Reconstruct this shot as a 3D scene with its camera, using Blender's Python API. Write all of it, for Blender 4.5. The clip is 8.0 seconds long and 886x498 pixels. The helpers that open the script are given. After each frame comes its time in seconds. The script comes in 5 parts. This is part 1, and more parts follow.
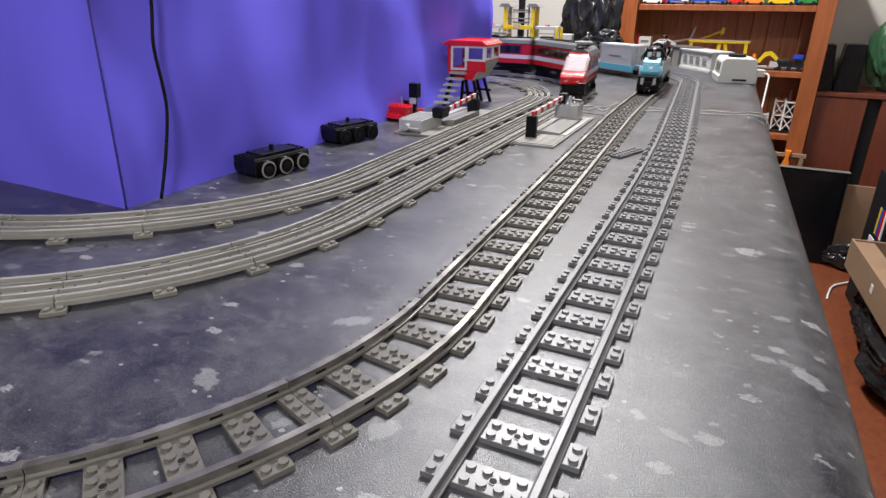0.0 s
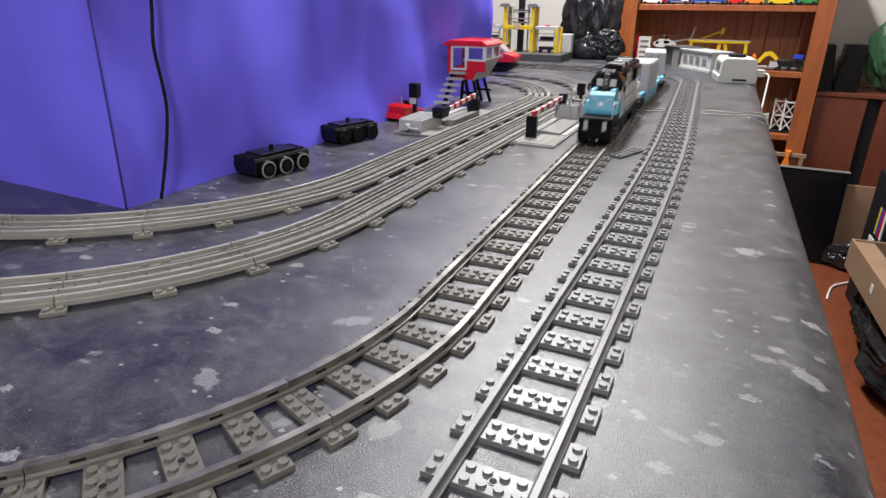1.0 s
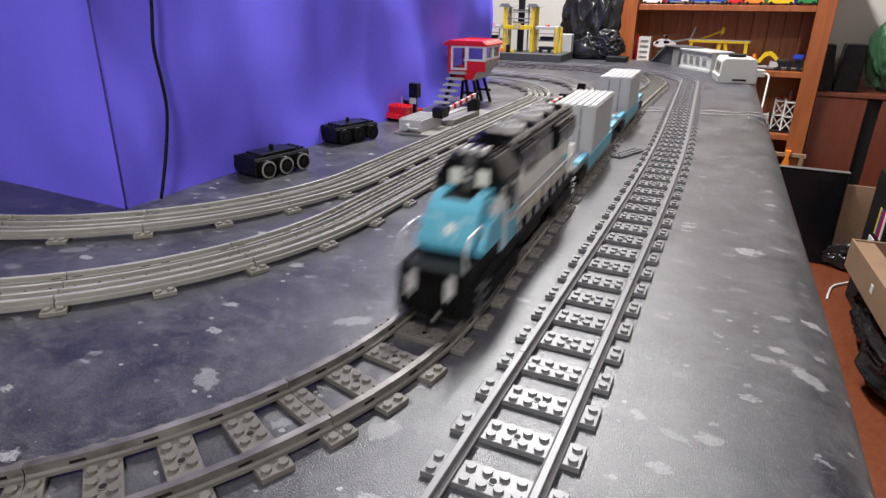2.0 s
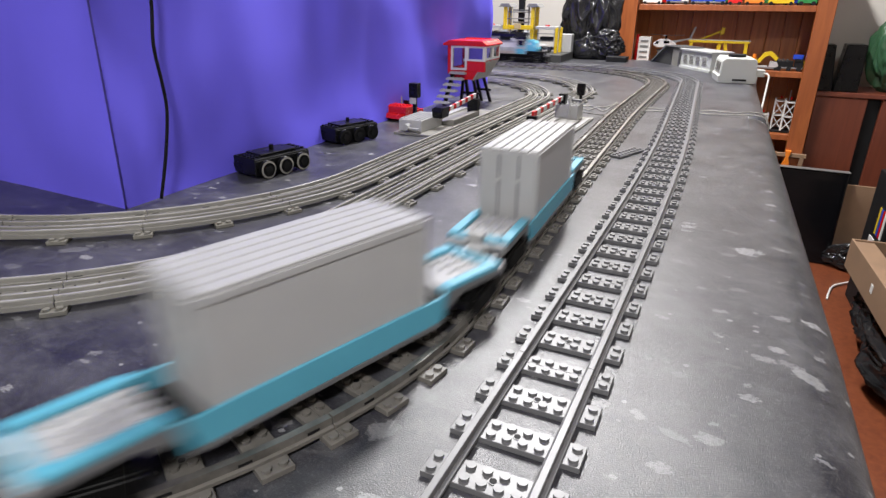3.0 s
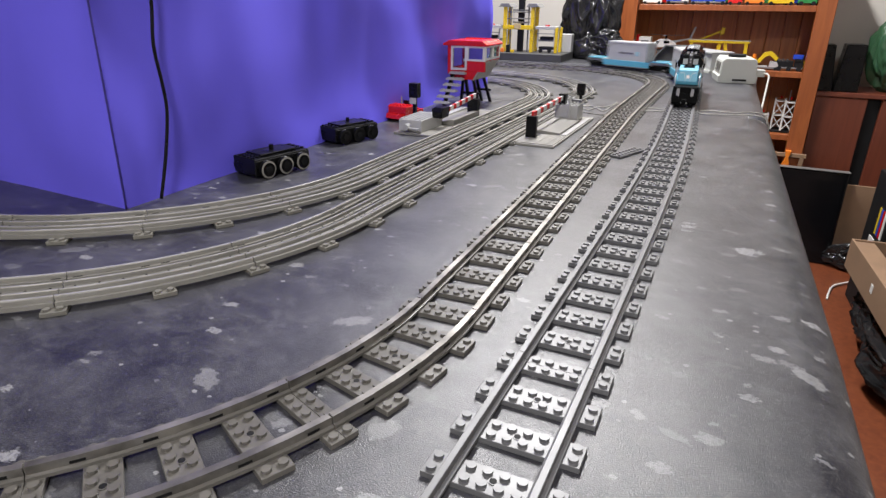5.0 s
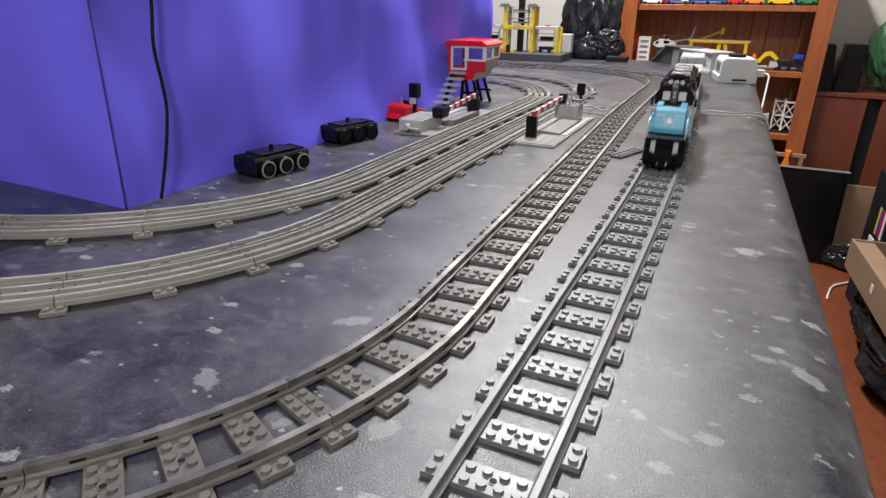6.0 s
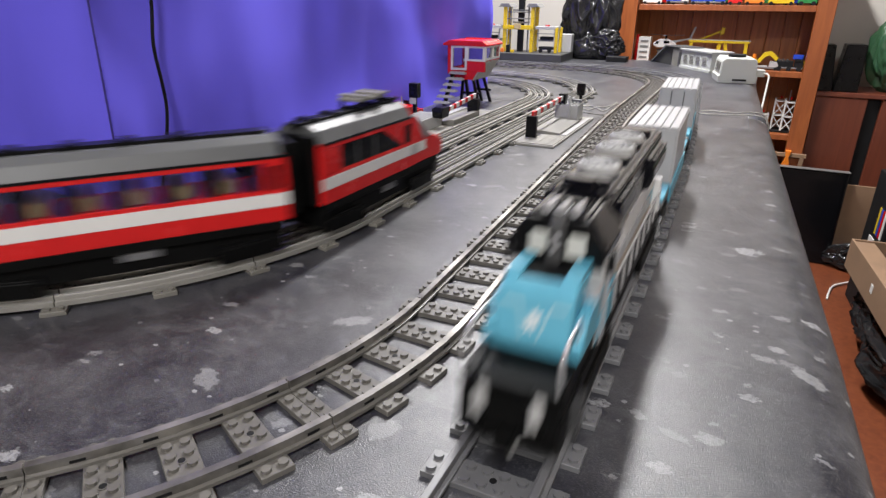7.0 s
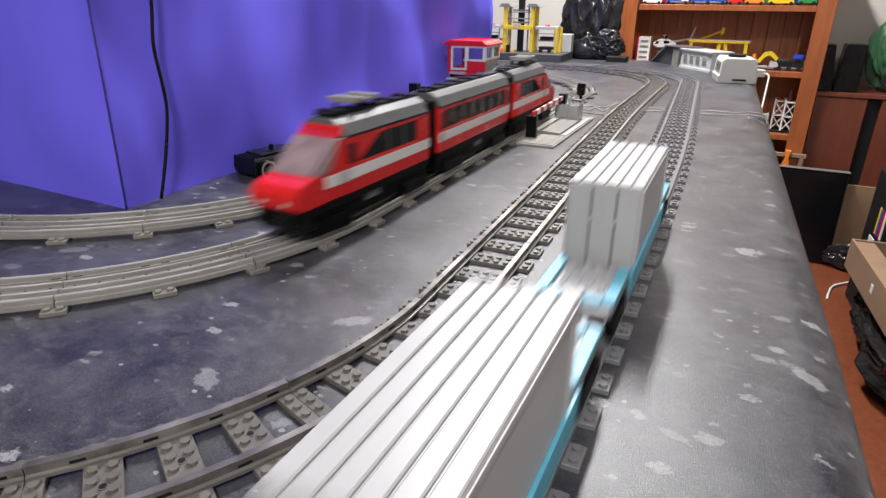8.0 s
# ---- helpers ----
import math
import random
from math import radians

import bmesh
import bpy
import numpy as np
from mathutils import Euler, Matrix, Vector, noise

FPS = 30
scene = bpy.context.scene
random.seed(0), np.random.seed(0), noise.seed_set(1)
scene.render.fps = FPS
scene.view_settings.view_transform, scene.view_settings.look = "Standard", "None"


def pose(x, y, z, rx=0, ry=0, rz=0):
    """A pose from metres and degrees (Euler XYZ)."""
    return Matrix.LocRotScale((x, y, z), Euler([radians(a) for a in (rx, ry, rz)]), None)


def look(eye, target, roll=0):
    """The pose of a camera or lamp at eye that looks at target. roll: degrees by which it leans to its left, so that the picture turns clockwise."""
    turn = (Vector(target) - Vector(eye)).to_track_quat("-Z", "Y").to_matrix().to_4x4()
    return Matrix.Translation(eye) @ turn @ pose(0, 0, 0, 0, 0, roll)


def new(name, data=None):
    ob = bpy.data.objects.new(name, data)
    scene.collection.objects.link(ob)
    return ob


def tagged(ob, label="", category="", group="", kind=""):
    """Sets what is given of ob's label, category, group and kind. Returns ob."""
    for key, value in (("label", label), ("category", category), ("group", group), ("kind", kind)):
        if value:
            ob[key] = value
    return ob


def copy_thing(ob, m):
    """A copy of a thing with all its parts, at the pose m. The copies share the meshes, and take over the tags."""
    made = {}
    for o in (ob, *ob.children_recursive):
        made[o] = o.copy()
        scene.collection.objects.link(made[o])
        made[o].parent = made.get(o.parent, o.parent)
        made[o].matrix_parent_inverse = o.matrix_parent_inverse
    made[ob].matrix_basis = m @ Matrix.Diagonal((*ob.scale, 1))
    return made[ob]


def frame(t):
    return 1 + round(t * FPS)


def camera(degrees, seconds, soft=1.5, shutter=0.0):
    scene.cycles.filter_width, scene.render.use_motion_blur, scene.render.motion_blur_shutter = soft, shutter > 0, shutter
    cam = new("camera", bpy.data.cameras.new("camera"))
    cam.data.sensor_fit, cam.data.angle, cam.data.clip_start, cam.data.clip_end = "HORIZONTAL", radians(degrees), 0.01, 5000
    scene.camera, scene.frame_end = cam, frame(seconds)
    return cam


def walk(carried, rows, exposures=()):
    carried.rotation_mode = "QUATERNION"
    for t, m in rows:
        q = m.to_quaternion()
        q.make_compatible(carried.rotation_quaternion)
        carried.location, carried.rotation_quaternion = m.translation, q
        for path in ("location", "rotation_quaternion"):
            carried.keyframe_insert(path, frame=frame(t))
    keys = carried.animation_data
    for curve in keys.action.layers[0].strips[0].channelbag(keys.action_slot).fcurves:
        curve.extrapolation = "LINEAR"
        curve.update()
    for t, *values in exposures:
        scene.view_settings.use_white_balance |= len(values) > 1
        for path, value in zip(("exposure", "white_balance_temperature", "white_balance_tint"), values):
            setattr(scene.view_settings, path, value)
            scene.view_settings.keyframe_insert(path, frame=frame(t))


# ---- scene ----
cam = camera(72.82, 8.0, soft=1.4, shutter=0.9)
EYE = Vector((0.0666, -0.1920, 0.1958))
YAW, DIP = radians(-25.47), radians(22.48)
AIM = Vector((math.sin(YAW) * math.cos(DIP), math.cos(YAW) * math.cos(DIP), -math.sin(DIP)))
walk(cam, [(0.0, look(EYE, EYE + AIM, 0.425)), (8.0, look(EYE, EYE + AIM, 0.425))],
     exposures=[(0.0, 0.04), (1.7, 0.06), (2.8, 0.14), (3.0, 0.12), (3.5, 0.02), (4.0, 0.0), (6.4, -0.04), (6.8, 0.02), (7.0, 0.1), (7.2, 0.24), (7.5, 0.26), (7.75, 0.28), (8.0, 0.15)])

# ---- room light: a ceiling batten with a long tube, and the faint glow of the rest of the house ----
CEIL = 1.62
world = bpy.data.worlds.new("world")
world.use_nodes = True
world.node_tree.nodes["Background"].inputs[0].default_value = (0.9, 0.93, 1.0, 1)
world.node_tree.nodes["Background"].inputs[1].default_value = 0.01
scene.world = world


def ceiling_lamp(x, y, length, watts, colour):
    data = bpy.data.lights.new("tube_light", "AREA")
    data.shape, data.size, data.size_y, data.energy, data.color = "RECTANGLE", 0.12, length, watts, colour
    ob = new("tube_light", data)
    ob.matrix_world = pose(x, y, CEIL - 0.09)


LAMPS = ((-0.43, 1.68, 1.0), (0.36, -1.18, 0.8))
ceiling_lamp(*LAMPS[0], 85, (1.0, 0.985, 0.985))
ceiling_lamp(*LAMPS[1], 46, (1.0, 0.985, 0.985))


# ---- materials ----
def material(name, colour, rough=0.5, metal=0.0, vary=0.0, scale=40.0, bump=0.0, bump_scale=200.0, spec=0.5, piece=0.0, coat=0.0):
    """A surface with a cloudy change of tone, a finer grain, some relief and, between pieces, a change of tone."""
    m = bpy.data.materials.new(name)
    m.use_nodes = True
    nt = m.node_tree
    b = nt.nodes["Principled BSDF"]
    b.inputs["Roughness"].default_value, b.inputs["Metallic"].default_value = rough, metal
    b.inputs["Specular IOR Level"].default_value = spec
    b.inputs["Coat Weight"].default_value = coat
    b.inputs["Base Color"].default_value = (*colour, 1)
    co = nt.nodes.new("ShaderNodeTexCoord").outputs["Object"]
    if vary or piece:
        n = nt.nodes.new("ShaderNodeTexNoise")
        n.inputs["Scale"].default_value, n.inputs["Detail"].default_value = scale, 6
        nt.links.new(co, n.inputs["Vector"])
        r = nt.nodes.new("ShaderNodeMapRange")
        r.inputs[1].default_value, r.inputs[2].default_value = 0.3, 0.7
        r.inputs[3].default_value, r.inputs[4].default_value = 1 - vary, 1 + vary
        nt.links.new(n.outputs["Fac"], r.inputs[0])
        val = r.outputs[0]
        if piece:
            info = nt.nodes.new("ShaderNodeObjectInfo")
            p = nt.nodes.new("ShaderNodeMapRange")
            p.inputs[3].default_value, p.inputs[4].default_value = 1 - piece, 1 + piece
            nt.links.new(info.outputs["Random"], p.inputs[0])
            mu = nt.nodes.new("ShaderNodeMath")
            mu.operation = "MULTIPLY"
            nt.links.new(val, mu.inputs[0]), nt.links.new(p.outputs[0], mu.inputs[1])
            val = mu.outputs[0]
        s = nt.nodes.new("ShaderNodeVectorMath")
        s.operation = "SCALE"
        s.inputs[0].default_value = colour
        nt.links.new(val, s.inputs["Scale"])
        nt.links.new(s.outputs[0], b.inputs["Base Color"])
        rr = nt.nodes.new("ShaderNodeMapRange")
        rr.inputs[3].default_value, rr.inputs[4].default_value = max(0.05, rough - 0.08), min(1, rough + 0.1)
        nt.links.new(n.outputs["Fac"], rr.inputs[0])
        nt.links.new(rr.outputs[0], b.inputs["Roughness"])
    if bump:
        n = nt.nodes.new("ShaderNodeTexNoise")
        n.inputs["Scale"].default_value, n.inputs["Detail"].default_value = bump_scale, 4
        nt.links.new(co, n.inputs["Vector"])
        u = nt.nodes.new("ShaderNodeBump")
        u.inputs["Strength"].default_value, u.inputs["Distance"].default_value = bump, 0.001
        nt.links.new(n.outputs["Fac"], u.inputs["Height"])
        nt.links.new(u.outputs[0], b.inputs["Normal"])
    return m


def worktop_material():
    """Slate-look laminate: dark cloudy grey, pale flakes of many sizes, fine pearl relief."""
    m = material("slate_laminate", (0.1, 0.1, 0.105), rough=0.34, bump=0.3, bump_scale=1300, spec=0.64)
    nt = m.node_tree
    b = nt.nodes["Principled BSDF"]
    co = nt.nodes.new("ShaderNodeTexCoord").outputs["Object"]

    def noise_node(scale, detail, rough=0.5, stretch=(1, 1, 1), warp=0.0):
        mp = nt.nodes.new("ShaderNodeMapping")
        mp.inputs["Scale"].default_value = stretch
        mp.inputs["Rotation"].default_value = (0, 0, 0.5)
        nt.links.new(co, mp.inputs[0])
        n = nt.nodes.new("ShaderNodeTexNoise")
        n.inputs["Scale"].default_value, n.inputs["Detail"].default_value = scale, detail
        n.inputs["Roughness"].default_value, n.inputs["Distortion"].default_value = rough, warp
        nt.links.new(mp.outputs[0], n.inputs["Vector"])
        return n.outputs["Fac"]

    def step(src, lo, hi, a, z):
        r = nt.nodes.new("ShaderNodeMapRange")
        r.interpolation_type = "SMOOTHSTEP"
        for i, v in zip((1, 2, 3, 4), (lo, hi, a, z)):
            r.inputs[i].default_value = v
        nt.links.new(src, r.inputs[0])
        return r.outputs[0]

    def combine(op, a, z):
        mu = nt.nodes.new("ShaderNodeMath")
        mu.operation = op
        nt.links.new(a, mu.inputs[0]), nt.links.new(z, mu.inputs[1])
        return mu.outputs[0]

    def flakes(scale, share, size, warp_scale, warp, stretch):
        """Scattered pale flakes with ragged edges: some cells of a Voronoi pattern hold one."""
        mp = nt.nodes.new("ShaderNodeMapping")
        mp.inputs["Scale"].default_value = stretch
        nt.links.new(co, mp.inputs[0])
        wn = nt.nodes.new("ShaderNodeTexNoise")
        wn.inputs["Scale"].default_value, wn.inputs["Detail"].default_value, wn.inputs["Roughness"].default_value = warp_scale, 5, 0.7
        nt.links.new(mp.outputs[0], wn.inputs["Vector"])
        off = nt.nodes.new("ShaderNodeVectorMath")
        off.operation = "MULTIPLY_ADD"
        off.inputs[1].default_value = (warp, warp, warp)
        nt.links.new(wn.outputs["Color"], off.inputs[0]), nt.links.new(mp.outputs[0], off.inputs[2])
        v = nt.nodes.new("ShaderNodeTexVoronoi")
        v.inputs["Scale"].default_value = scale
        nt.links.new(off.outputs[0], v.inputs["Vector"])
        sep = nt.nodes.new("ShaderNodeSeparateColor")
        nt.links.new(v.outputs["Color"], sep.inputs[0])
        reach = step(sep.outputs[0], 1 - share, 1.0, 0.0, size)
        edge = combine("SUBTRACT", reach, v.outputs["Distance"])
        mask = step(edge, 0.0, 0.035, 0.0, 1.0)
        return combine("MULTIPLY", mask, step(sep.outputs[1], 0, 1, 0.08, 0.46))

    cloud = step(noise_node(13, 8, 0.7), 0.32, 0.7, 0.0, 0.12)
    mottle = combine("ADD", step(noise_node(42, 8, 0.72, (1, 1.5, 1), 0.8), 0.47, 0.70, 0.0, 0.085), step(noise_node(700, 3, 0.6), 0.5, 0.68, 0.0, 0.08))
    big = combine("MULTIPLY", flakes(17, 0.02, 0.26, 80, 0.038, (1, 1.3, 1)), step(noise_node(260, 5, 0.7), 0.35, 0.55, 0.45, 1))
    small = combine("MULTIPLY", flakes(55, 0.22, 0.40, 200, 0.015, (1, 1.7, 1)), step(noise_node(500, 3), 0.35, 0.55, 0.5, 1))
    tiny = flakes(190, 0.06, 0.42, 500, 0.003, (1, 1.3, 1))
    # the larger flakes that stand out singly: middle, half length, half width (mm), turn in degrees, paleness
    chips = ((-173, 6, 11, 6, -35, 0.34), (-136, 97, 14, 6, 35, 0.30), (-62, 12, 9, 7, 60, 0.30), (130, 156, 12, 6, -50, 0.40), (68, 71, 10, 2.6, -22, 0.26),
             (49, 80, 4.5, 3.2, -30, 0.38), (82, 220, 5, 3.4, 0, 0.32), (115, 181, 6, 3, -20, 0.36), (108, 166, 7, 2.4, -10, 0.30), (120, 166, 4, 2, 0, 0.26),
             (-168, 429, 14, 4, 30, 0.26), (-204, 140, 5, 3.5, 40, 0.30), (-252, -4, 3.5, 2.5, 20, 0.34), (-250, -12, 4, 2.2, 0, 0.30), (-414, 95, 12, 6, 35, 0.22),
             (-111, -7, 4.5, 3.5, 30, 0.30), (67, 253, 4, 2.4, 0, 0.26), (82, 392, 8, 3, -20, 0.26), (132, 82, 4.5, 2, -25, 0.34), (84, 89, 2, 2, 0, 0.32),
             (100, 133, 2, 1.6, 0, 0.38), (125, 363, 9, 3, -10, 0.26), (73, 652, 10, 5, 10, 0.20), (92, 262, 7, 3, 10, 0.20), (-310, 60, 9, 5, 30, 0.20))
    wob = nt.nodes.new("ShaderNodeTexNoise")
    wob.inputs["Scale"].default_value, wob.inputs["Detail"].default_value, wob.inputs["Roughness"].default_value = 150, 6, 0.75
    nt.links.new(co, wob.inputs["Vector"])
    shift = nt.nodes.new("ShaderNodeVectorMath")
    shift.operation = "MULTIPLY_ADD"
    shift.inputs[1].default_value, shift.inputs[2].default_value = (0.016, 0.016, 0), (-0.008, -0.008, 0)
    nt.links.new(wob.outputs["Color"], shift.inputs[0])
    torn = nt.nodes.new("ShaderNodeVectorMath")
    nt.links.new(co, torn.inputs[0]), nt.links.new(shift.outputs[0], torn.inputs[1])
    chip = None
    for cx, cy, a, w, turn, pale in chips:
        mp = nt.nodes.new("ShaderNodeMapping")
        mp.vector_type = "TEXTURE"
        mp.inputs["Location"].default_value = (cx * 0.001, cy * 0.001, 0)
        mp.inputs["Rotation"].default_value = (0, 0, radians(turn))
        mp.inputs["Scale"].default_value = (a * 0.001, w * 0.001, 1)
        nt.links.new(torn.outputs[0], mp.inputs[0])
        ln = nt.nodes.new("ShaderNodeVectorMath")
        ln.operation = "LENGTH"
        nt.links.new(mp.outputs[0], ln.inputs[0])
        one = step(ln.outputs["Value"], 0.8, 1.08, pale * 0.8, 0.0)
        chip = one if chip is None else combine("MAXIMUM", chip, one)
    chip = combine("MULTIPLY", chip, step(noise_node(420, 4, 0.7), 0.3, 0.55, 0.6, 1))
    fac = combine("ADD", combine("ADD", cloud, mottle), combine("MAXIMUM", chip, combine("MAXIMUM", combine("MAXIMUM", big, small), tiny)))
    ramp = nt.nodes.new("ShaderNodeValToRGB")
    ramp.color_ramp.elements[0].color = (0.0098, 0.0098, 0.0155, 1)
    ramp.color_ramp.elements[1].color = (0.44, 0.44, 0.45, 1)
    nt.links.new(fac, ramp.inputs[0])
    nt.links.new(ramp.outputs[0], b.inputs["Base Color"])
    nt.links.new(step(fac, 0, 0.8, 0.33, 0.46), b.inputs["Roughness"])
    return m


def wood_material(name, colour, dark):
    m = material(name, colour, rough=0.4)
    nt = m.node_tree
    b = nt.nodes["Principled BSDF"]
    co = nt.nodes.new("ShaderNodeTexCoord").outputs["Object"]
    mp = nt.nodes.new("ShaderNodeMapping")
    mp.inputs["Scale"].default_value = (30, 30, 2.2)
    nt.links.new(co, mp.inputs[0])
    n = nt.nodes.new("ShaderNodeTexNoise")
    n.inputs["Scale"].default_value, n.inputs["Detail"].default_value, n.inputs["Distortion"].default_value = 2.0, 8, 0.8
    nt.links.new(mp.outputs[0], n.inputs["Vector"])
    r = nt.nodes.new("ShaderNodeValToRGB")
    r.color_ramp.elements[0].position, r.color_ramp.elements[1].position = 0.3, 0.72
    r.color_ramp.elements[0].color, r.color_ramp.elements[1].color = (*dark, 1), (*colour, 1)
    nt.links.new(n.outputs["Fac"], r.inputs[0])
    nt.links.new(r.outputs[0], b.inputs["Base Color"])
    return m


M = {
    "worktop": worktop_material(),
    "dark_grey": material("dark_grey_plastic", (0.15, 0.148, 0.145), 0.33, vary=0.08, piece=0.05, bump=0.05, bump_scale=300),
    "steel_grey": material("mid_grey_plastic", (0.125, 0.125, 0.13), 0.39, vary=0.08, piece=0.05, bump=0.05, bump_scale=300),
    "old_grey": material("aged_light_grey_plastic", (0.205, 0.198, 0.18), 0.34, vary=0.1, piece=0.05, bump=0.05),
    "old_sleeper": material("aged_grey_sleeper_plastic", (0.27, 0.26, 0.235), 0.4, vary=0.12, piece=0.06),
    "old_plate": material("aged_dark_sleeper_plastic", (0.15, 0.143, 0.125), 0.42, vary=0.14, piece=0.08, bump=0.05),
    # metal of the contact strips; on the rail heads its paleness stands for glints
    "rail_top": material("polished_rail_top", (0.42, 0.41, 0.38), 0.22, metal=0.35, vary=0.2, scale=60),
    "tan_grey": material("worn_brown_grey_plastic", (0.115, 0.108, 0.097), 0.37, vary=0.12, piece=0.06, bump=0.05),
    "nickel": material("worn_nickel_rail", (0.23, 0.218, 0.2), 0.34, metal=0.7, vary=0.55, scale=45),
    "purple": material("purple_cloth", (0.150, 0.125, 0.80), 0.75, vary=0.05, scale=6, bump=0.25, bump_scale=14, spec=0.15),
    # shade of the cloth's corner crease, put in as a darker purple
    "purple_crease_shade": material("deep_purple_crease_shade", (0.03, 0.02, 0.2), 0.7, vary=0.1),
    "black": material("black_plastic", (0.0045, 0.0045, 0.005), 0.28, vary=0.1, piece=0.05, spec=0.2),
    "matt_black": material("matt_black", (0.008, 0.008, 0.009), 0.6, vary=0.15, spec=0.2),
    "bag": material("black_bin_bag", (0.012, 0.012, 0.013), 0.2, vary=0.1, scale=20, bump=0.35, bump_scale=60),
    "deep_black": material("dull_black_plastic", (0.003, 0.003, 0.003), 0.5, vary=0.1, spec=0.1),
    "gloss_black": material("glossy_black_plastic", (0.004, 0.004, 0.006), 0.13, vary=0.1, piece=0.05, spec=0.42),
    "azure": material("azure_plastic", (0.085, 0.33, 0.45), 0.4, vary=0.04, piece=0.03),
    "pale_azure": material("pale_azure_print", (0.26, 0.44, 0.5), 0.4, vary=0.06),
    "red": material("red_plastic", (0.55, 0.012, 0.012), 0.24, vary=0.05, piece=0.03),
    "white": material("white_plastic", (0.64, 0.63, 0.61), 0.3, vary=0.03, piece=0.02),
    "light_grey": material("light_grey_plastic", (0.38, 0.38, 0.375), 0.32, vary=0.04, piece=0.04),
    "container": material("container_grey_plastic", (0.365, 0.367, 0.372), 0.36, vary=0.04),
    "beige": material("sticker_beige", (0.42, 0.36, 0.29), 0.45, vary=0.08),
    "silver": material("silver_plastic", (0.55, 0.55, 0.56), 0.28, metal=0.5, vary=0.06),
    "yellow": material("yellow_plastic", (0.62, 0.43, 0.012), 0.28, vary=0.05),
    "orange": material("orange_plastic", (0.75, 0.2, 0.02), 0.3, vary=0.05),
    "green": material("green_plastic", (0.02, 0.2, 0.05), 0.3, vary=0.06),
    "blue": material("blue_plastic", (0.01, 0.05, 0.42), 0.3, vary=0.06),
    "case": material("aged_white_casing", (0.45, 0.46, 0.43), 0.45, vary=0.05, scale=12),
    "windscreen": material("pale_windscreen", (0.22, 0.16, 0.17), 0.5, vary=0.25, scale=60, spec=0.25),
    "tan": material("tan_plastic", (0.42, 0.33, 0.18), 0.4, vary=0.06),
    "smoke": material("smoked_pane", (0.006, 0.006, 0.007), 0.1, spec=0.35),
    "pine": wood_material("stained_pine", (0.31, 0.088, 0.023), (0.20, 0.05, 0.013)),
    "pine_dark": wood_material("stained_pine_boards", (0.56, 0.20, 0.06), (0.36, 0.115, 0.034)),
    "floor": wood_material("red_brown_floor", (0.17, 0.047, 0.017), (0.11, 0.026, 0.01)),
    "mahogany": wood_material("red_brown_panel", (0.14, 0.034, 0.016), (0.10, 0.023, 0.011)),
    "wall": material("wall_paint", (0.47, 0.445, 0.405), 0.8, vary=0.04, scale=3, bump=0.2, bump_scale=120),
    "ceiling": material("ceiling_paint", (0.6, 0.59, 0.57), 0.85, vary=0.03, scale=3),
    "card": material("cardboard", (0.22, 0.135, 0.08), 0.75, vary=0.12, scale=12, bump=0.2),
    "green_bag": material("green_plastic_bag", (0.035, 0.095, 0.045), 0.3, vary=0.2, scale=14, bump=0.4, bump_scale=30),
    "grey_cable": material("pale_cable", (0.36, 0.35, 0.32), 0.4, vary=0.05),
    "roof_grey": material("roof_grey_plastic", (0.085, 0.087, 0.09), 0.45, vary=0.08, piece=0.04),
    "charcoal": material("charcoal_plastic", (0.05, 0.05, 0.051), 0.45, vary=0.12, piece=0.05),
    "screen": material("dark_screen", (0.004, 0.004, 0.005), 0.15, spec=0.2),
}
glow = bpy.data.materials.new("tube_glow")
glow.use_nodes = True
glow.node_tree.nodes["Principled BSDF"].inputs["Emission Color"].default_value = (1, 0.97, 0.92, 1)
glow.node_tree.nodes["Principled BSDF"].inputs["Emission Strength"].default_value = 6
M["glow"] = glow
clear = bpy.data.materials.new("clear_pane")
clear.use_nodes = True
clear.node_tree.nodes["Principled BSDF"].inputs["Transmission Weight"].default_value = 1.0
clear.node_tree.nodes["Principled BSDF"].inputs["Roughness"].default_value = 0.05
clear.node_tree.nodes["Principled BSDF"].inputs["IOR"].default_value = 1.3
M["clear"] = clear


# ---- mesh helpers, in millimetres ----
def box(bm, x0, x1, y0, y1, z0, z1, bevel=0.0):
    vs = [bm.verts.new((x * 0.001, y * 0.001, z * 0.001)) for z in (z0, z1) for x, y in ((x0, y0), (x1, y0), (x1, y1), (x0, y1))]
    fs = [bm.faces.new([vs[i] for i in f]) for f in ((3, 2, 1, 0), (4, 5, 6, 7), (0, 1, 5, 4), (1, 2, 6, 5), (2, 3, 7, 6), (3, 0, 4, 7))]
    if bevel:
        es = list({e for f in fs for e in f.edges})
        bmesh.ops.bevel(bm, geom=es, offset=bevel * 0.001, segments=1, affect="EDGES", profile=0.5)
    return bm


def prism(bm, outline, a, b, axis="y", bevel=0.0):
    """An outline pushed from a to b along an axis: (x, z) along y, (y, z) along x, (x, y) along z."""
    def at(p, t):
        u, v = p
        return {"y": (u, t, v), "x": (t, u, v), "z": (u, v, t)}[axis]
    ends = [[bm.verts.new([c * 0.001 for c in at(p, t)]) for p in outline] for t in (a, b)]
    fs = [bm.faces.new(ends[0]), bm.faces.new(ends[1][::-1])]
    n = len(outline)
    for i in range(n):
        fs.append(bm.faces.new((ends[0][i], ends[1][i], ends[1][(i + 1) % n], ends[0][(i + 1) % n])))
    bmesh.ops.recalc_face_normals(bm, faces=fs)
    if bevel:
        bmesh.ops.bevel(bm, geom=list({e for f in fs for e in f.edges}), offset=bevel * 0.001, segments=1, affect="EDGES", profile=0.5)
    return bm


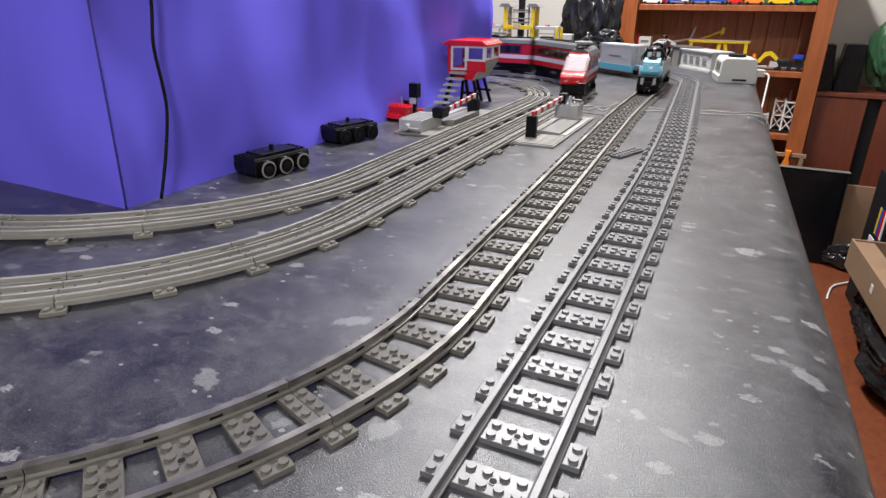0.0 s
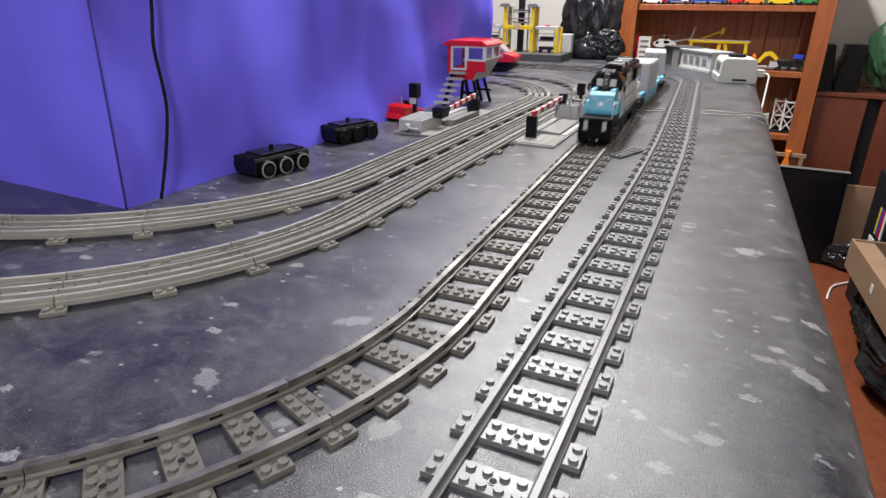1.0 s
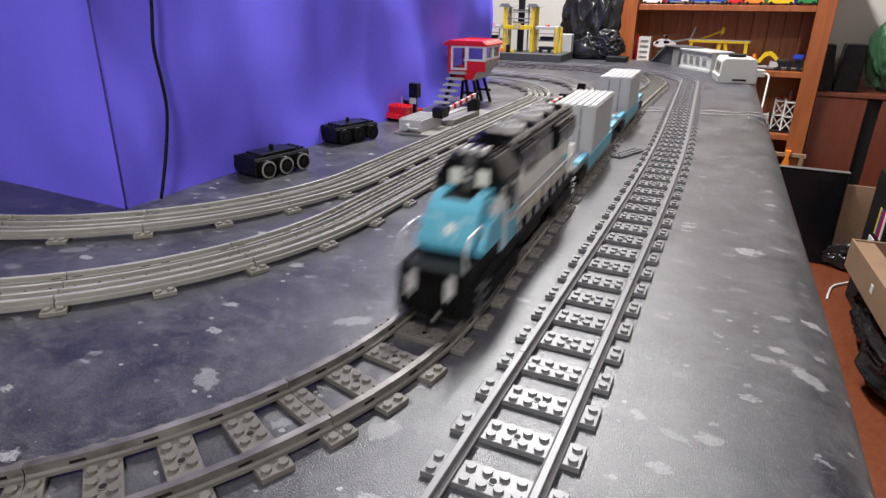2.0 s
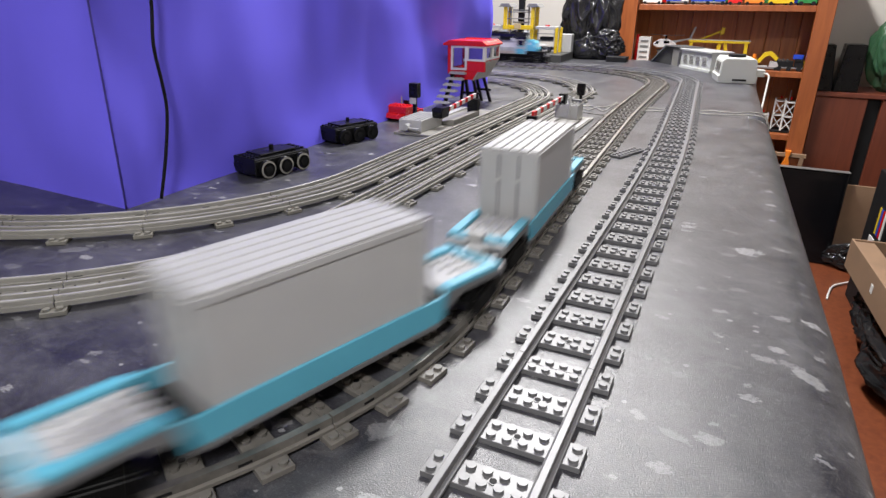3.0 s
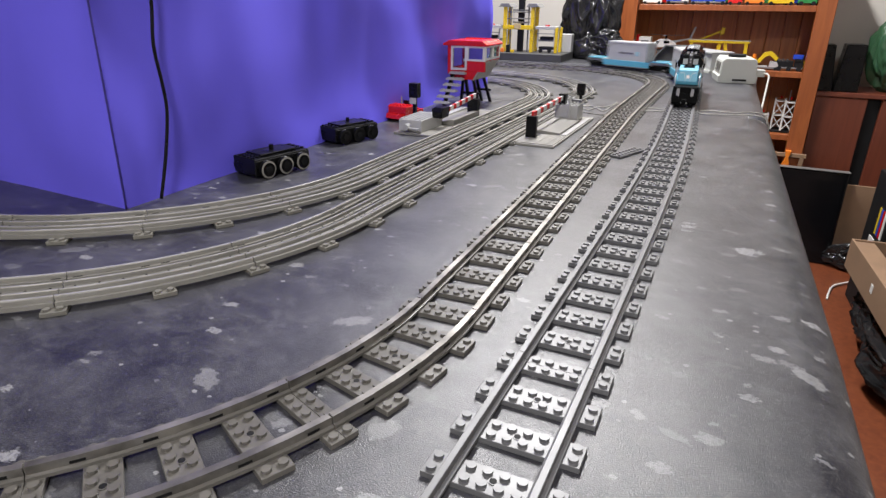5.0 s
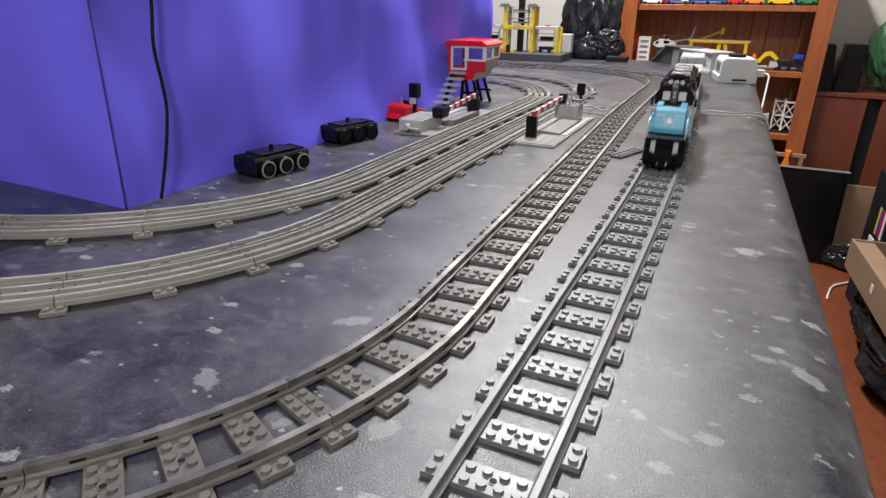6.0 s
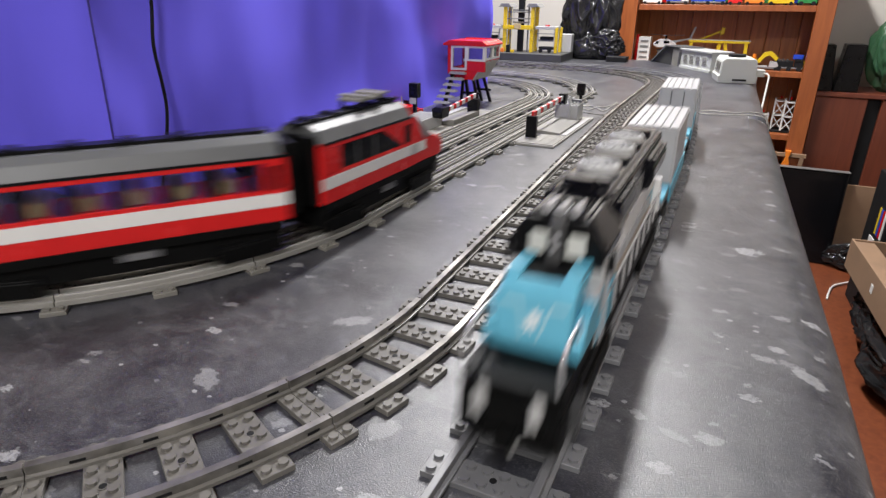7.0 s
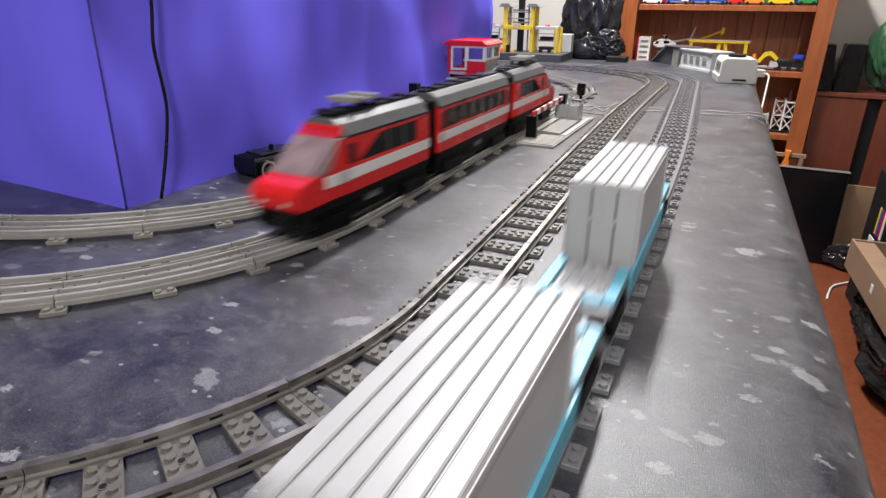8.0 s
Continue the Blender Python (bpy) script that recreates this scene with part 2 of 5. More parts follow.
def rod(bm, p, r, length, axis="z", sides=12, r2=None):
    """A cylinder from p along an axis."""
    m = {"z": Matrix(), "x": Matrix.Rotation(radians(90), 4, "Y"), "y": Matrix.Rotation(radians(-90), 4, "X")}[axis]
    m = Matrix.Translation([c * 0.001 for c in p]) @ m @ Matrix.Translation((0, 0, length * 0.0005))
    bmesh.ops.create_cone(bm, cap_ends=True, segments=sides, radius1=r * 0.001, radius2=(r if r2 is None else r2) * 0.001, depth=length * 0.001, matrix=m)
    return bm


def studs(bm, xs, ys, z, sides=10):
    for x in xs:
        for y in ys:
            rod(bm, (x, y, z - 0.2), 2.4, 1.9, sides=sides)
    return bm


def tube(bm, pts, r, sides=8):
    """A round cable along a smoothed line of points (mm)."""
    vs = [Vector(p) * 0.001 for p in pts]
    line = []
    for i in range(len(vs) - 1):
        a, b, c, d = vs[max(i - 1, 0)], vs[i], vs[i + 1], vs[min(i + 2, len(vs) - 1)]
        for k in range(6):
            t = k / 6
            line.append(0.5 * (2 * b + (c - a) * t + (2 * a - 5 * b + 4 * c - d) * t * t + (3 * b - a - 3 * c + d) * t ** 3))
    line.append(vs[-1])
    rings = []
    for i, p in enumerate(line):
        d = (line[min(i + 1, len(line) - 1)] - line[max(i - 1, 0)]).normalized()
        u = d.orthogonal().normalized() if i == 0 else (u - d * u.dot(d)).normalized()
        w = d.cross(u)
        rings.append([bm.verts.new(p + (u * math.cos(k * math.tau / sides) + w * math.sin(k * math.tau / sides)) * r * 0.001) for k in range(sides)])
    for a, b in zip(rings, rings[1:]):
        for k in range(sides):
            bm.faces.new((a[k], a[(k + 1) % sides], b[(k + 1) % sides], b[k]))
    bm.faces.new(rings[0][::-1]), bm.faces.new(rings[-1])
    return bm


def mesh_of(name, bm, mat, smooth=False):
    me = bpy.data.meshes.new(name)
    bmesh.ops.recalc_face_normals(bm, faces=bm.faces[:])
    if smooth:
        for f in bm.faces:
            f.smooth = True
    bm.to_mesh(me)
    bm.free()
    me.materials.append(M[mat])
    return me


def part(name, bm, mat, parent, label="", smooth=False):
    ob = new(name, mesh_of(name, bm, mat, smooth))
    ob.parent = parent
    return tagged(ob, label)


def thing(name, bm, mat, label, category, group="", kind="", smooth=False):
    return tagged(new(name, mesh_of(name, bm, mat, smooth)), label, category, group, kind)


def empty(name, label, category, group="", m=None):
    ob = new(name)
    ob.empty_display_size = 0.01
    if m is not None:
        ob.matrix_world = m
    return tagged(ob, label, category, group)


def B():
    return bmesh.new()


# ---- the ways of the tracks (metres; heading in degrees from +y, positive to the left) ----
CURVE, STRAIGHT = 0.32, 0.128


class Way:
    """A run of track pieces: 'S' a straight, 'L' a left curve of 22.5 degrees; ('S', turn) kinks at its start."""

    def __init__(self, x, y, heading, pieces):
        self.rows, s = [], 0.0
        for p in pieces:
            kind, kink = p if isinstance(p, tuple) else (p, 0)
            heading += kink
            self.rows.append((s, kind, x, y, heading))
            h = radians(heading)
            if kind == "S":
                x, y, s = x - math.sin(h) * STRAIGHT, y + math.cos(h) * STRAIGHT, s + STRAIGHT
            else:
                turn = radians(22.5)
                cx, cy = x - math.cos(h) * CURVE, y - math.sin(h) * CURVE
                x, y = cx + math.cos(h + turn) * CURVE, cy + math.sin(h + turn) * CURVE
                heading, s = heading + 22.5, s + CURVE * turn
        self.length = s

    def at(self, s, closed=False):
        if closed:
            s %= self.length
        row = self.rows[0]
        for r in self.rows:
            if r[0] <= s:
                row = r
        s0, kind, x, y, heading = row
        h, d = radians(heading), s - s0
        if kind == "S" or d < 0 or s > self.length:
            return Vector((x - math.sin(h) * d, y + math.cos(h) * d, 0)), heading
        a = d / CURVE
        cx, cy = x - math.cos(h) * CURVE, y - math.sin(h) * CURVE
        return Vector((cx + math.cos(h + a) * CURVE, cy + math.sin(h + a) * CURVE, 0)), heading + math.degrees(a)


# outer way: along the table's edge, away from the viewer, then round to the left at the far end
WAY_C = Way(0.0, -0.416, 0, ["S"] * 6 + [("S", 0.5)] * 2 + [("S", 0.8), ("S", 0.8), ("S", 0.4)] + ["S"] * 4 + ["L"] * 4 + ["S"] * 16)
# second way: from the left, round a quarter circle, then along beside the outer one
WAY_B = Way(-1.9257, -0.2642, -87.7, ["S"] * 12 + ["L"] * 4 + ["S"] * 6 + [("S", -1.2), ("S", -1.1)] + ["S"] * 2 + ["L"] * 4 + ["S"] * 16)
# the two closed ovals of the old grey track
WAY_A = Way(-0.246, 0.262, 0, ["S"] * 7 + ["L"] * 4 + ["S"] * 5 + ["L"] * 4 + ["S"] * 7 + ["L"] * 4 + ["S"] * 5 + ["L"] * 4)
WAY_I = Way(-0.312, 0.387, 0, ["S"] * 5 + ["L"] * 4 + ["S"] * 4 + ["L"] * 4 + ["S"] * 5 + ["L"] * 4 + ["S"] * 4 + ["L"] * 4)


# ---- the room and the table ----
def room():
    def slab(name, label, mat, *dims):
        thing(name, box(B(), *dims), mat, label, name.split("_")[0], kind="structure")
    slab("floor", "red-brown wooden floor of the room", "floor", -3600, 1700, -2000, 3000, -720, -680)
    slab("ceiling", "white painted ceiling", "ceiling", -3600, 1700, -2000, 3000, CEIL * 1000, CEIL * 1000 + 60)
    slab("wall_north", "beige painted wall behind the bookcase", "wall", -3600, 1700, 2640, 2740, -680, CEIL * 1000)
    slab("wall_south", "beige painted wall", "wall", -3600, 1700, -2000, -1900, -680, CEIL * 1000)
    slab("wall_west", "beige painted wall", "wall", -3600, -3500, -1900, 2640, -680, CEIL * 1000)
    slab("wall_east", "beige painted wall", "wall", 1600, 1700, -1900, 2640, -680, CEIL * 1000)
    for x, y, long in LAMPS:
        lamp = empty("ceiling_light", "white ceiling batten with one glowing tube", "lamp", "ceiling lights", pose(x, y, CEIL))
        part("housing", box(B(), -35, 35, -500 * long - 30, 500 * long + 30, -40, 0, 3), "white", lamp)
        part("tube", rod(B(), (0, -500 * long, -58), 13, 1000 * long, "y"), "glow", lamp, "glowing white tube")


def worktop_outline(y):
    """How far the table's rounded edge lies to the east at y (mm)."""
    return 157 - 46 * min(max((y - 150) / 1450, 0), 1)


def table():
    def board(y0, y1, name="worktop"):
        bm = B()
        rings = []
        n = 14
        for i in range(n + 1):
            y = y0 + (y1 - y0) * i / n
            e = worktop_outline(y)
            bend = [(e - 30 + 30 * math.sin(a), -19 + 19 * math.cos(a)) for a in (k * math.pi / 28 for k in range(15))]
            prof = [(-3400, -38), (-3400, 0), (-600, 0), (e - 36, 0)] + bend + [(e - 1.5, -27), (e - 7, -34), (e - 16, -37.5), (e - 26, -38)]
            rings.append([bm.verts.new((x * 0.001, y * 0.001, z * 0.001)) for x, z in prof])
        for a, b in zip(rings, rings[1:]):
            for k in range(len(a)):
                f = bm.faces.new((a[k], a[(k + 1) % len(a)], b[(k + 1) % len(a)], b[k]))
                f.smooth = 3 <= k <= 21
        bm.faces.new(rings[0]), bm.faces.new(rings[-1][::-1])
        return thing(name, bm, "worktop", "grey slate-look laminate worktop with a rounded front edge", "worktop", "worktop boards")
    board(-900, 1046)
    board(1048, 2180)
    leg = thing("trestle_leg", box(B(), -30, 30, -30, 30, -680, -38, 3), "mahogany", "square wooden leg under the worktop", "leg", "worktop legs")
    leg.matrix_world = pose(-0.1, -0.6, 0)
    for x, y in ((-0.1, 1.9), (-3.2, -0.6), (-3.2, 1.9), (-1.6, 0.6)):
        copy_thing(leg, pose(x, y, 0))


def purple_screen():
    """A tall box wrapped in purple cloth, with soft folds and a creased corner."""
    bm = B()
    x0, x1, y0, y1, h = -1330, -466, 187, 1235, 430
    loop = []
    for i in range(60):
        loop.append((x1 - 29 * i / 60, y0 + (y1 - y0) * i / 60))
    for i in range(30):
        loop.append((x1 - 29 + (x0 - x1 + 29) * i / 30, y1))
    for i in range(20):
        loop.append((x0, y1 + (y0 - y1) * i / 20))
    for i in range(50):
        loop.append((x0 + (x1 - x0) * i / 50, y0 + 10 * math.sin(math.pi * i / 50)))
    rings = []
    for j in range(25):
        z = h * j / 24
        ring = []
        for x, y in loop:
            d = noise.noise(Vector((x * 0.006, y * 0.006, z * 0.007))) * 13 + noise.noise(Vector((x * 0.018, y * 0.018, z * 0.006))) * 4.5
            corner = abs(x - x1) + abs(y - y0) < 1
            out = 0 if corner else d * min(1, z / 40 + 0.15)
            lean = 12 * (z / h)
            if x > x1 - 40 and y0 < y < y1:  # the long face lies back towards its top between the corner and the far end
                d0, d1 = min(max((y - y0 - 70) / 260, 0), 1), min(max((y1 - 60 - y) / 300, 0), 1)
                lean -= 62 * d0 * d0 * (3 - 2 * d0) * d1 * d1 * (3 - 2 * d1) * (z / h) ** 1.4
            nx, ny = (1, 0) if x > x1 - 40 and y > y0 + 2 else ((0, -1) if y < y0 + 20 else (0, 0))
            ring.append(bm.verts.new(((x + nx * out + lean * (0.4 if y > y0 + 400 else 1)) * 0.001, (y + ny * out) * 0.001, z * 0.001)))
        rings.append(ring)
    n = len(loop)
    for a, b in zip(rings, rings[1:]):
        for k in range(n):
            bm.faces.new((a[k], a[(k + 1) % n], b[(k + 1) % n], b[k]))
    bm.faces.new(rings[-1])
    for f in bm.faces:
        f.smooth = True
    for a, b in zip(rings, rings[1:]):
        bm.edges.get((a[0], b[0])).smooth = False
    # dark tube up the corner that paints the crease's shade
    crease_shade = [(v.co.x * 1000 + 0.3, v.co.y * 1000 - 0.3, v.co.z * 1000) for v in [r[0] for r in rings[::4]]]
    cloth = thing("cloth_screen", bm, "purple", "tall box wrapped in purple cloth on the table", "screen")
    part("crease_shade", tube(B(), crease_shade, 0.9, 6), "purple_crease_shade", cloth, "dark line painting the shade of the corner crease", True)
    cable = tube(B(), [(-450, 254, 430), (-455, 252, 260), (-458, 251, 194), (-459, 246, 153), (-458, 248, 115), (-457, 247, 87), (-457, 236, 43), (-458, 223, 2)], 1.7)
    thing("black_cable", cable, "black", "black cable hanging down the purple cloth", "cable", smooth=True)


# ---- track pieces ----
def rail_profile(base, head, top, foot=3.2):
    return [(-base, foot - 0.2), (base, foot - 0.2), (base, foot + 1.6), (head, foot + 2.2), (head, top - 0.3), (head - 0.3, top), (-head + 0.3, top), (-head, top - 0.3), (-head, foot + 2.2), (-base, foot + 1.6)]


def sweep_rail(bm, x, profile, curve, y0=0.0, y1=STRAIGHT * 1000, gap=0.25):
    """A rail at x (mm) along a straight, or round a left curve."""
    steps = 6 if curve else 1
    rings = []
    for i in range(steps + 1):
        if curve:
            total = CURVE * radians(22.5) * 1000
            a = (gap + (total - 2 * gap) * i / steps) / (CURVE * 1000)
            c, s = math.cos(a), math.sin(a)
            R = CURVE * 1000
            rings.append([bm.verts.new(((-R + (R + x + u) * c) * 0.001, (R + x + u) * s * 0.001, v * 0.001)) for u, v in profile])
        else:
            y = y0 + gap + (y1 - y0 - 2 * gap) * i / steps
            rings.append([bm.verts.new(((x + u) * 0.001, y * 0.001, v * 0.001)) for u, v in profile])
    for a, b in zip(rings, rings[1:]):
        for k in range(len(a)):
            bm.faces.new((a[k], a[(k + 1) % len(a)], b[(k + 1) % len(a)], b[k]))
    bm.faces.new(rings[0][::-1]), bm.faces.new(rings[-1])
    return bm


def sleeper_mesh(kind, mat):
    """A 2 x 8 plate with its studs; 'near' and 'far' are the halves at a piece's ends."""
    bm = B()
    y0, y1 = {"full": (-7.9, 7.9), "near": (0.1, 7.9), "far": (-7.9, -0.1)}[kind]
    box(bm, -31.9, 31.9, y0, y1, 0, 3.2, 0.25)
    ys = [y for y in (-4, 4) if y0 < y < y1]
    studs(bm, (-28, -12, -4, 4, 12, 28), ys, 3.2)
    if kind == "full":
        rod(bm, (0, 0, 3.0), 2.3, 0.6, sides=10)
    return mesh_of("sleeper", bm, mat)


def new_track(mat, rail_mat, nickel, label):
    """Two prototypes, straight and curved, each two rails and five sleepers."""
    out = {}
    plates = {k: sleeper_mesh(k, mat) for k in ("full", "near", "far")}
    hole = mesh_of("pin_hole", rod(B(), (0, 0, 3.0), 1.7, 0.75, sides=12), "matt_black")
    slot = mesh_of("slot", box(B(), -2.1, 2.1, -3.2, 3.2, 5.9, 7.3), "matt_black")
    for kind in "SL":
        curve = kind == "L"
        root = empty("curved_track" if curve else "straight_track", label % ("curved" if curve else "straight"), "track", "track pieces of the two outer lines", pose(0, 0, -5))
        for x in (-20, 20):
            rail = part("rail", sweep_rail(B(), x, rail_profile(3.6, 1.75, 9.4), curve), rail_mat, root)
            if nickel:
                cap = [(-1.95, 4.6), (-1.75, 4.6), (-1.75, 9.4), (1.75, 9.4), (1.75, 4.6), (1.95, 4.6), (1.95, 9.65), (-1.95, 9.65)]
                part("rail_cap", sweep_rail(B(), x, cap, curve, gap=0.5), "nickel", rail, "worn nickel-plated rail cap")
                for t in (0.17, 0.42, 0.67, 0.92):
                    ob = new("slot", slot)
                    ob.parent = rail
                    a = t * radians(22.5)
                    R = CURVE + x * 0.001
                    ob.matrix_local = pose(-CURVE + R * math.cos(a), R * math.sin(a), 0, rz=math.degrees(a)) if curve else pose(x * 0.001, t * STRAIGHT, 0)
        for i in range(5):
            ob = new("sleeper", plates["near" if i == 0 else "far" if i == 4 else "full"])
            ob.parent = root
            if 0 < i < 4:
                new("pin_hole", hole).parent = ob
            if curve:
                a = radians(22.5) * i / 4
                ob.matrix_local = pose((-CURVE + CURVE * math.cos(a)), CURVE * math.sin(a), 0, rz=math.degrees(a))
            else:
                ob.matrix_local = pose(0, STRAIGHT * i / 4, 0)
        out[kind] = root
    return out


def old_track():
    """Grey track of the older kind: two running rails on broad feet, two conductor rails between, few sleepers."""
    out = {}
    bm = B()
    box(bm, -31.9, 31.9, -7.9, 7.9, 0, 3.2, 0.25)
    studs(bm, (-28, -12, -4, 4, 12, 28), (-4, 4), 3.2)
    plate = mesh_of("sleeper", bm, "old_plate")

    def place(bm, x, dots, half, curve, z):
        """Small dark slots along a rail's foot: t runs from 0 to 1 along the piece."""
        for t in dots:
            a = t * radians(22.5)
            R = CURVE + x * 0.001
            m = pose(-CURVE + R * math.cos(a), R * math.sin(a), 0, rz=math.degrees(a)) if curve else pose(x * 0.001, t * STRAIGHT, 0)
            vs = [bm.verts.new(m @ Vector((u * 0.001, v * 0.001, w * 0.001))) for w in (z - 0.4, z + 0.12) for u, v in ((-0.65, -half), (0.65, -half), (0.65, half), (-0.65, half))]
            for f in ((4, 5, 6, 7), (0, 1, 5, 4), (1, 2, 6, 5), (2, 3, 7, 6), (3, 0, 4, 7)):
                bm.faces.new([vs[i] for i in f])
        return bm
    for kind in "SL":
        curve = kind == "L"
        root = empty("curved_track" if curve else "straight_track", "old light grey %s track piece with conductor rails" % ("curved" if curve else "straight"), "track", "old grey track pieces", pose(0, 0, -5))
        for x in (-20, 20):
            foot = [(-4.0, 3.2), (4.0, 3.2), (4.0, 6.4), (3.6, 6.7), (1.7, 6.7), (1.5, 9.4), (-1.5, 9.4), (-1.7, 6.7), (-3.6, 6.7), (-4.0, 6.4)]
            rail = part("rail", sweep_rail(B(), x, foot, curve, gap=0.4), "old_grey", root)
            # worn head in a paler colour that also paints in the lamp's glints
            part("rail_head", sweep_rail(B(), x, [(-1.3, 9.3), (1.3, 9.3), (1.15, 10.0), (0.8, 10.25), (-0.8, 10.25), (-1.15, 10.0)], curve, gap=0.4), "rail_top", rail, "worn rail head, paler to stand for lamp glints")
            part("slots", place(B(), x + (2.7 if x < 0 else -2.7), (0.06, 0.44, 0.56, 0.94), 3.2, curve, 6.7), "matt_black", rail)
        for x in (-6.5, 6.5):
            prof = [(-3.8, 3.3), (3.8, 3.3), (3.8, 5.2), (1.2, 5.5), (1.0, 8.2), (-1.0, 8.2), (-1.2, 5.5), (-3.8, 5.2)]
            rail = part("conductor_rail", sweep_rail(B(), x, prof, curve, gap=0.5), "old_grey", root)
            part("contact_strip", sweep_rail(B(), x, [(-0.85, 8.1), (0.85, 8.1), (0.6, 8.8), (-0.6, 8.8)], curve, gap=0.5), "rail_top", rail, "bright metal contact strip")
            part("slots", place(B(), x + 2.4, [0.06 + 0.125 * k for k in range(8)], 0.8, curve, 5.35), "matt_black", rail)
        for i in (0, 1):
            ob = new("sleeper", plate)
            ob.parent = root
            if curve:
                a = radians(22.5) * (i / 2)
                ob.matrix_local = pose((-CURVE + CURVE * math.cos(a)), CURVE * math.sin(a), 0, rz=math.degrees(a))
            else:
                ob.matrix_local = pose(0, STRAIGHT * i / 2, 0)
        out[kind] = root
    return out


def lay(way, protos):
    used = set()
    for s, kind, x, y, heading in way.rows:
        if x < -1.75:
            continue
        m = pose(x, y, 0, rz=heading)
        if kind not in used and protos[kind].matrix_world.translation.z < -1:
            protos[kind].matrix_world = m
            used.add(kind)
            protos[kind]["laid"] = 1
        else:
            copy_thing(protos[kind], m)


room()
table()
purple_screen()


# ---- small things on the table ----
def spare_plate():
    bm = B()
    box(bm, -8, 8, -32, 32, 0, 3.2, 0.25)
    studs(bm, (-4, 4), [-28 + 8 * k for k in range(8)], 3.2)
    thing("track_plate", bm, "steel_grey", "loose dark grey studded plate lying between the tracks", "plate").matrix_world = pose(-0.057, 0.660, 0, rz=-20)


def train_motor(x, y, turn, rings):
    root = empty("train_motor", "black toy train motor with three wheels and %s" % ("pale wheel rings" if rings else "dark wheels"), "motor", "spare train motors", pose(x, y, 0, rz=turn))
    bm = B()
    box(bm, -21, 21, -40, 40, 4, 24, 1)
    box(bm, -23, -20, -36, 36, 8, 18, 0.6)
    box(bm, 20, 22, -40, 40, 14, 22, 0.6)
    body = part("motor_body", bm, "black", root)
    part("top_plate", box(B(), -15, 15, -26, 26, 24, 27, 0.5), "black", root)
    for sx in (-12, -4, 4, 12):
        for sy in (-36, -30, 31, 37):
            part("stud", rod(B(), (sx, sy, 23.8), 2.4, 1.9, sides=10), "black", root)
    part("pivot", rod(B(), (0, 0, 27), 2.6, 6, sides=12), "black", root)
    for yy in (-26, 0, 26):
        for s in (-1, 1):
            bm = B()
            rod(bm, (s * 22 - (0 if s > 0 else 5), yy, 11), 10.6, 5, "x", 24)
            w = part("wheel", bm, "black", root)
            if s > 0:
                bm = B()
                m = Matrix.Translation((0.0272, yy * 0.001, 0.011)) @ Matrix.Rotation(radians(90), 4, "Y")
                a = bmesh.ops.create_circle(bm, segments=24, radius=0.0104, matrix=m)["verts"]
                b = bmesh.ops.create_circle(bm, segments=24, radius=0.0082, matrix=Matrix.Translation((0.0006, 0, 0)) @ m)["verts"]
                for k in range(24):
                    bm.faces.new((a[k], a[(k + 1) % 24], b[(k + 1) % 24], b[k]))
                part("wheel_ring", bm, "old_grey" if rings else "matt_black", w, "pale grey wheel ring" if rings else "")
                part("hub", rod(B(), (26.8, yy, 11), 4.5, 1.4, "x", 14), "matt_black", w)
    return root


def red_car():
    root = empty("toy_car", "small red brick-built toy car beside the purple cloth", "car", m=pose(-0.462, 0.755, 0, rz=-8))
    bm = B()
    box(bm, -22, 22, -26, 26, 4, 17, 0.5)
    box(bm, -22, 22, -26, 4, 17, 25, 0.5)
    studs(bm, (-16, -8, 0, 8, 16), (-20, -12, -4), 25)
    studs(bm, (-16, -8, 8, 16), (10, 18), 17)
    part("body", bm, "red", root)
    part("bonnet", prism(B(), [(-36, 5), (-24, 5), (-24, 14), (-33, 12)], -18, 18, "x", 0.5), "red", root)
    part("seat_back", box(B(), -8, 8, 6, 10, 17, 31, 0.5), "black", root)
    part("aerial", rod(B(), (-14, 10, 16), 1.2, 20, sides=8), "light_grey", root)
    for y in (-22, 16):
        for x in (-21.5, 15.5):
            part("wheel", rod(B(), (x, y, 6), 6, 6, "x", 14), "black", root)


def striped_bar(parent, x, y0, y1, z0, z1):
    n = 10
    for k in range(n):
        a, b = k / n, (k + 1) / n
        ya, yb = y0 + (y1 - y0) * a, y0 + (y1 - y0) * b
        za, zb = z0 + (z1 - z0) * a, z0 + (z1 - z0) * b
        part("bar_segment", prism(B(), [(ya, za - 3.6), (yb, zb - 3.6), (yb, zb + 3.6), (ya, za + 3.6)], x - 2, x + 2, "x"), "white" if k % 2 else "red", parent, "white bar segment" if k % 2 else "red bar segment")


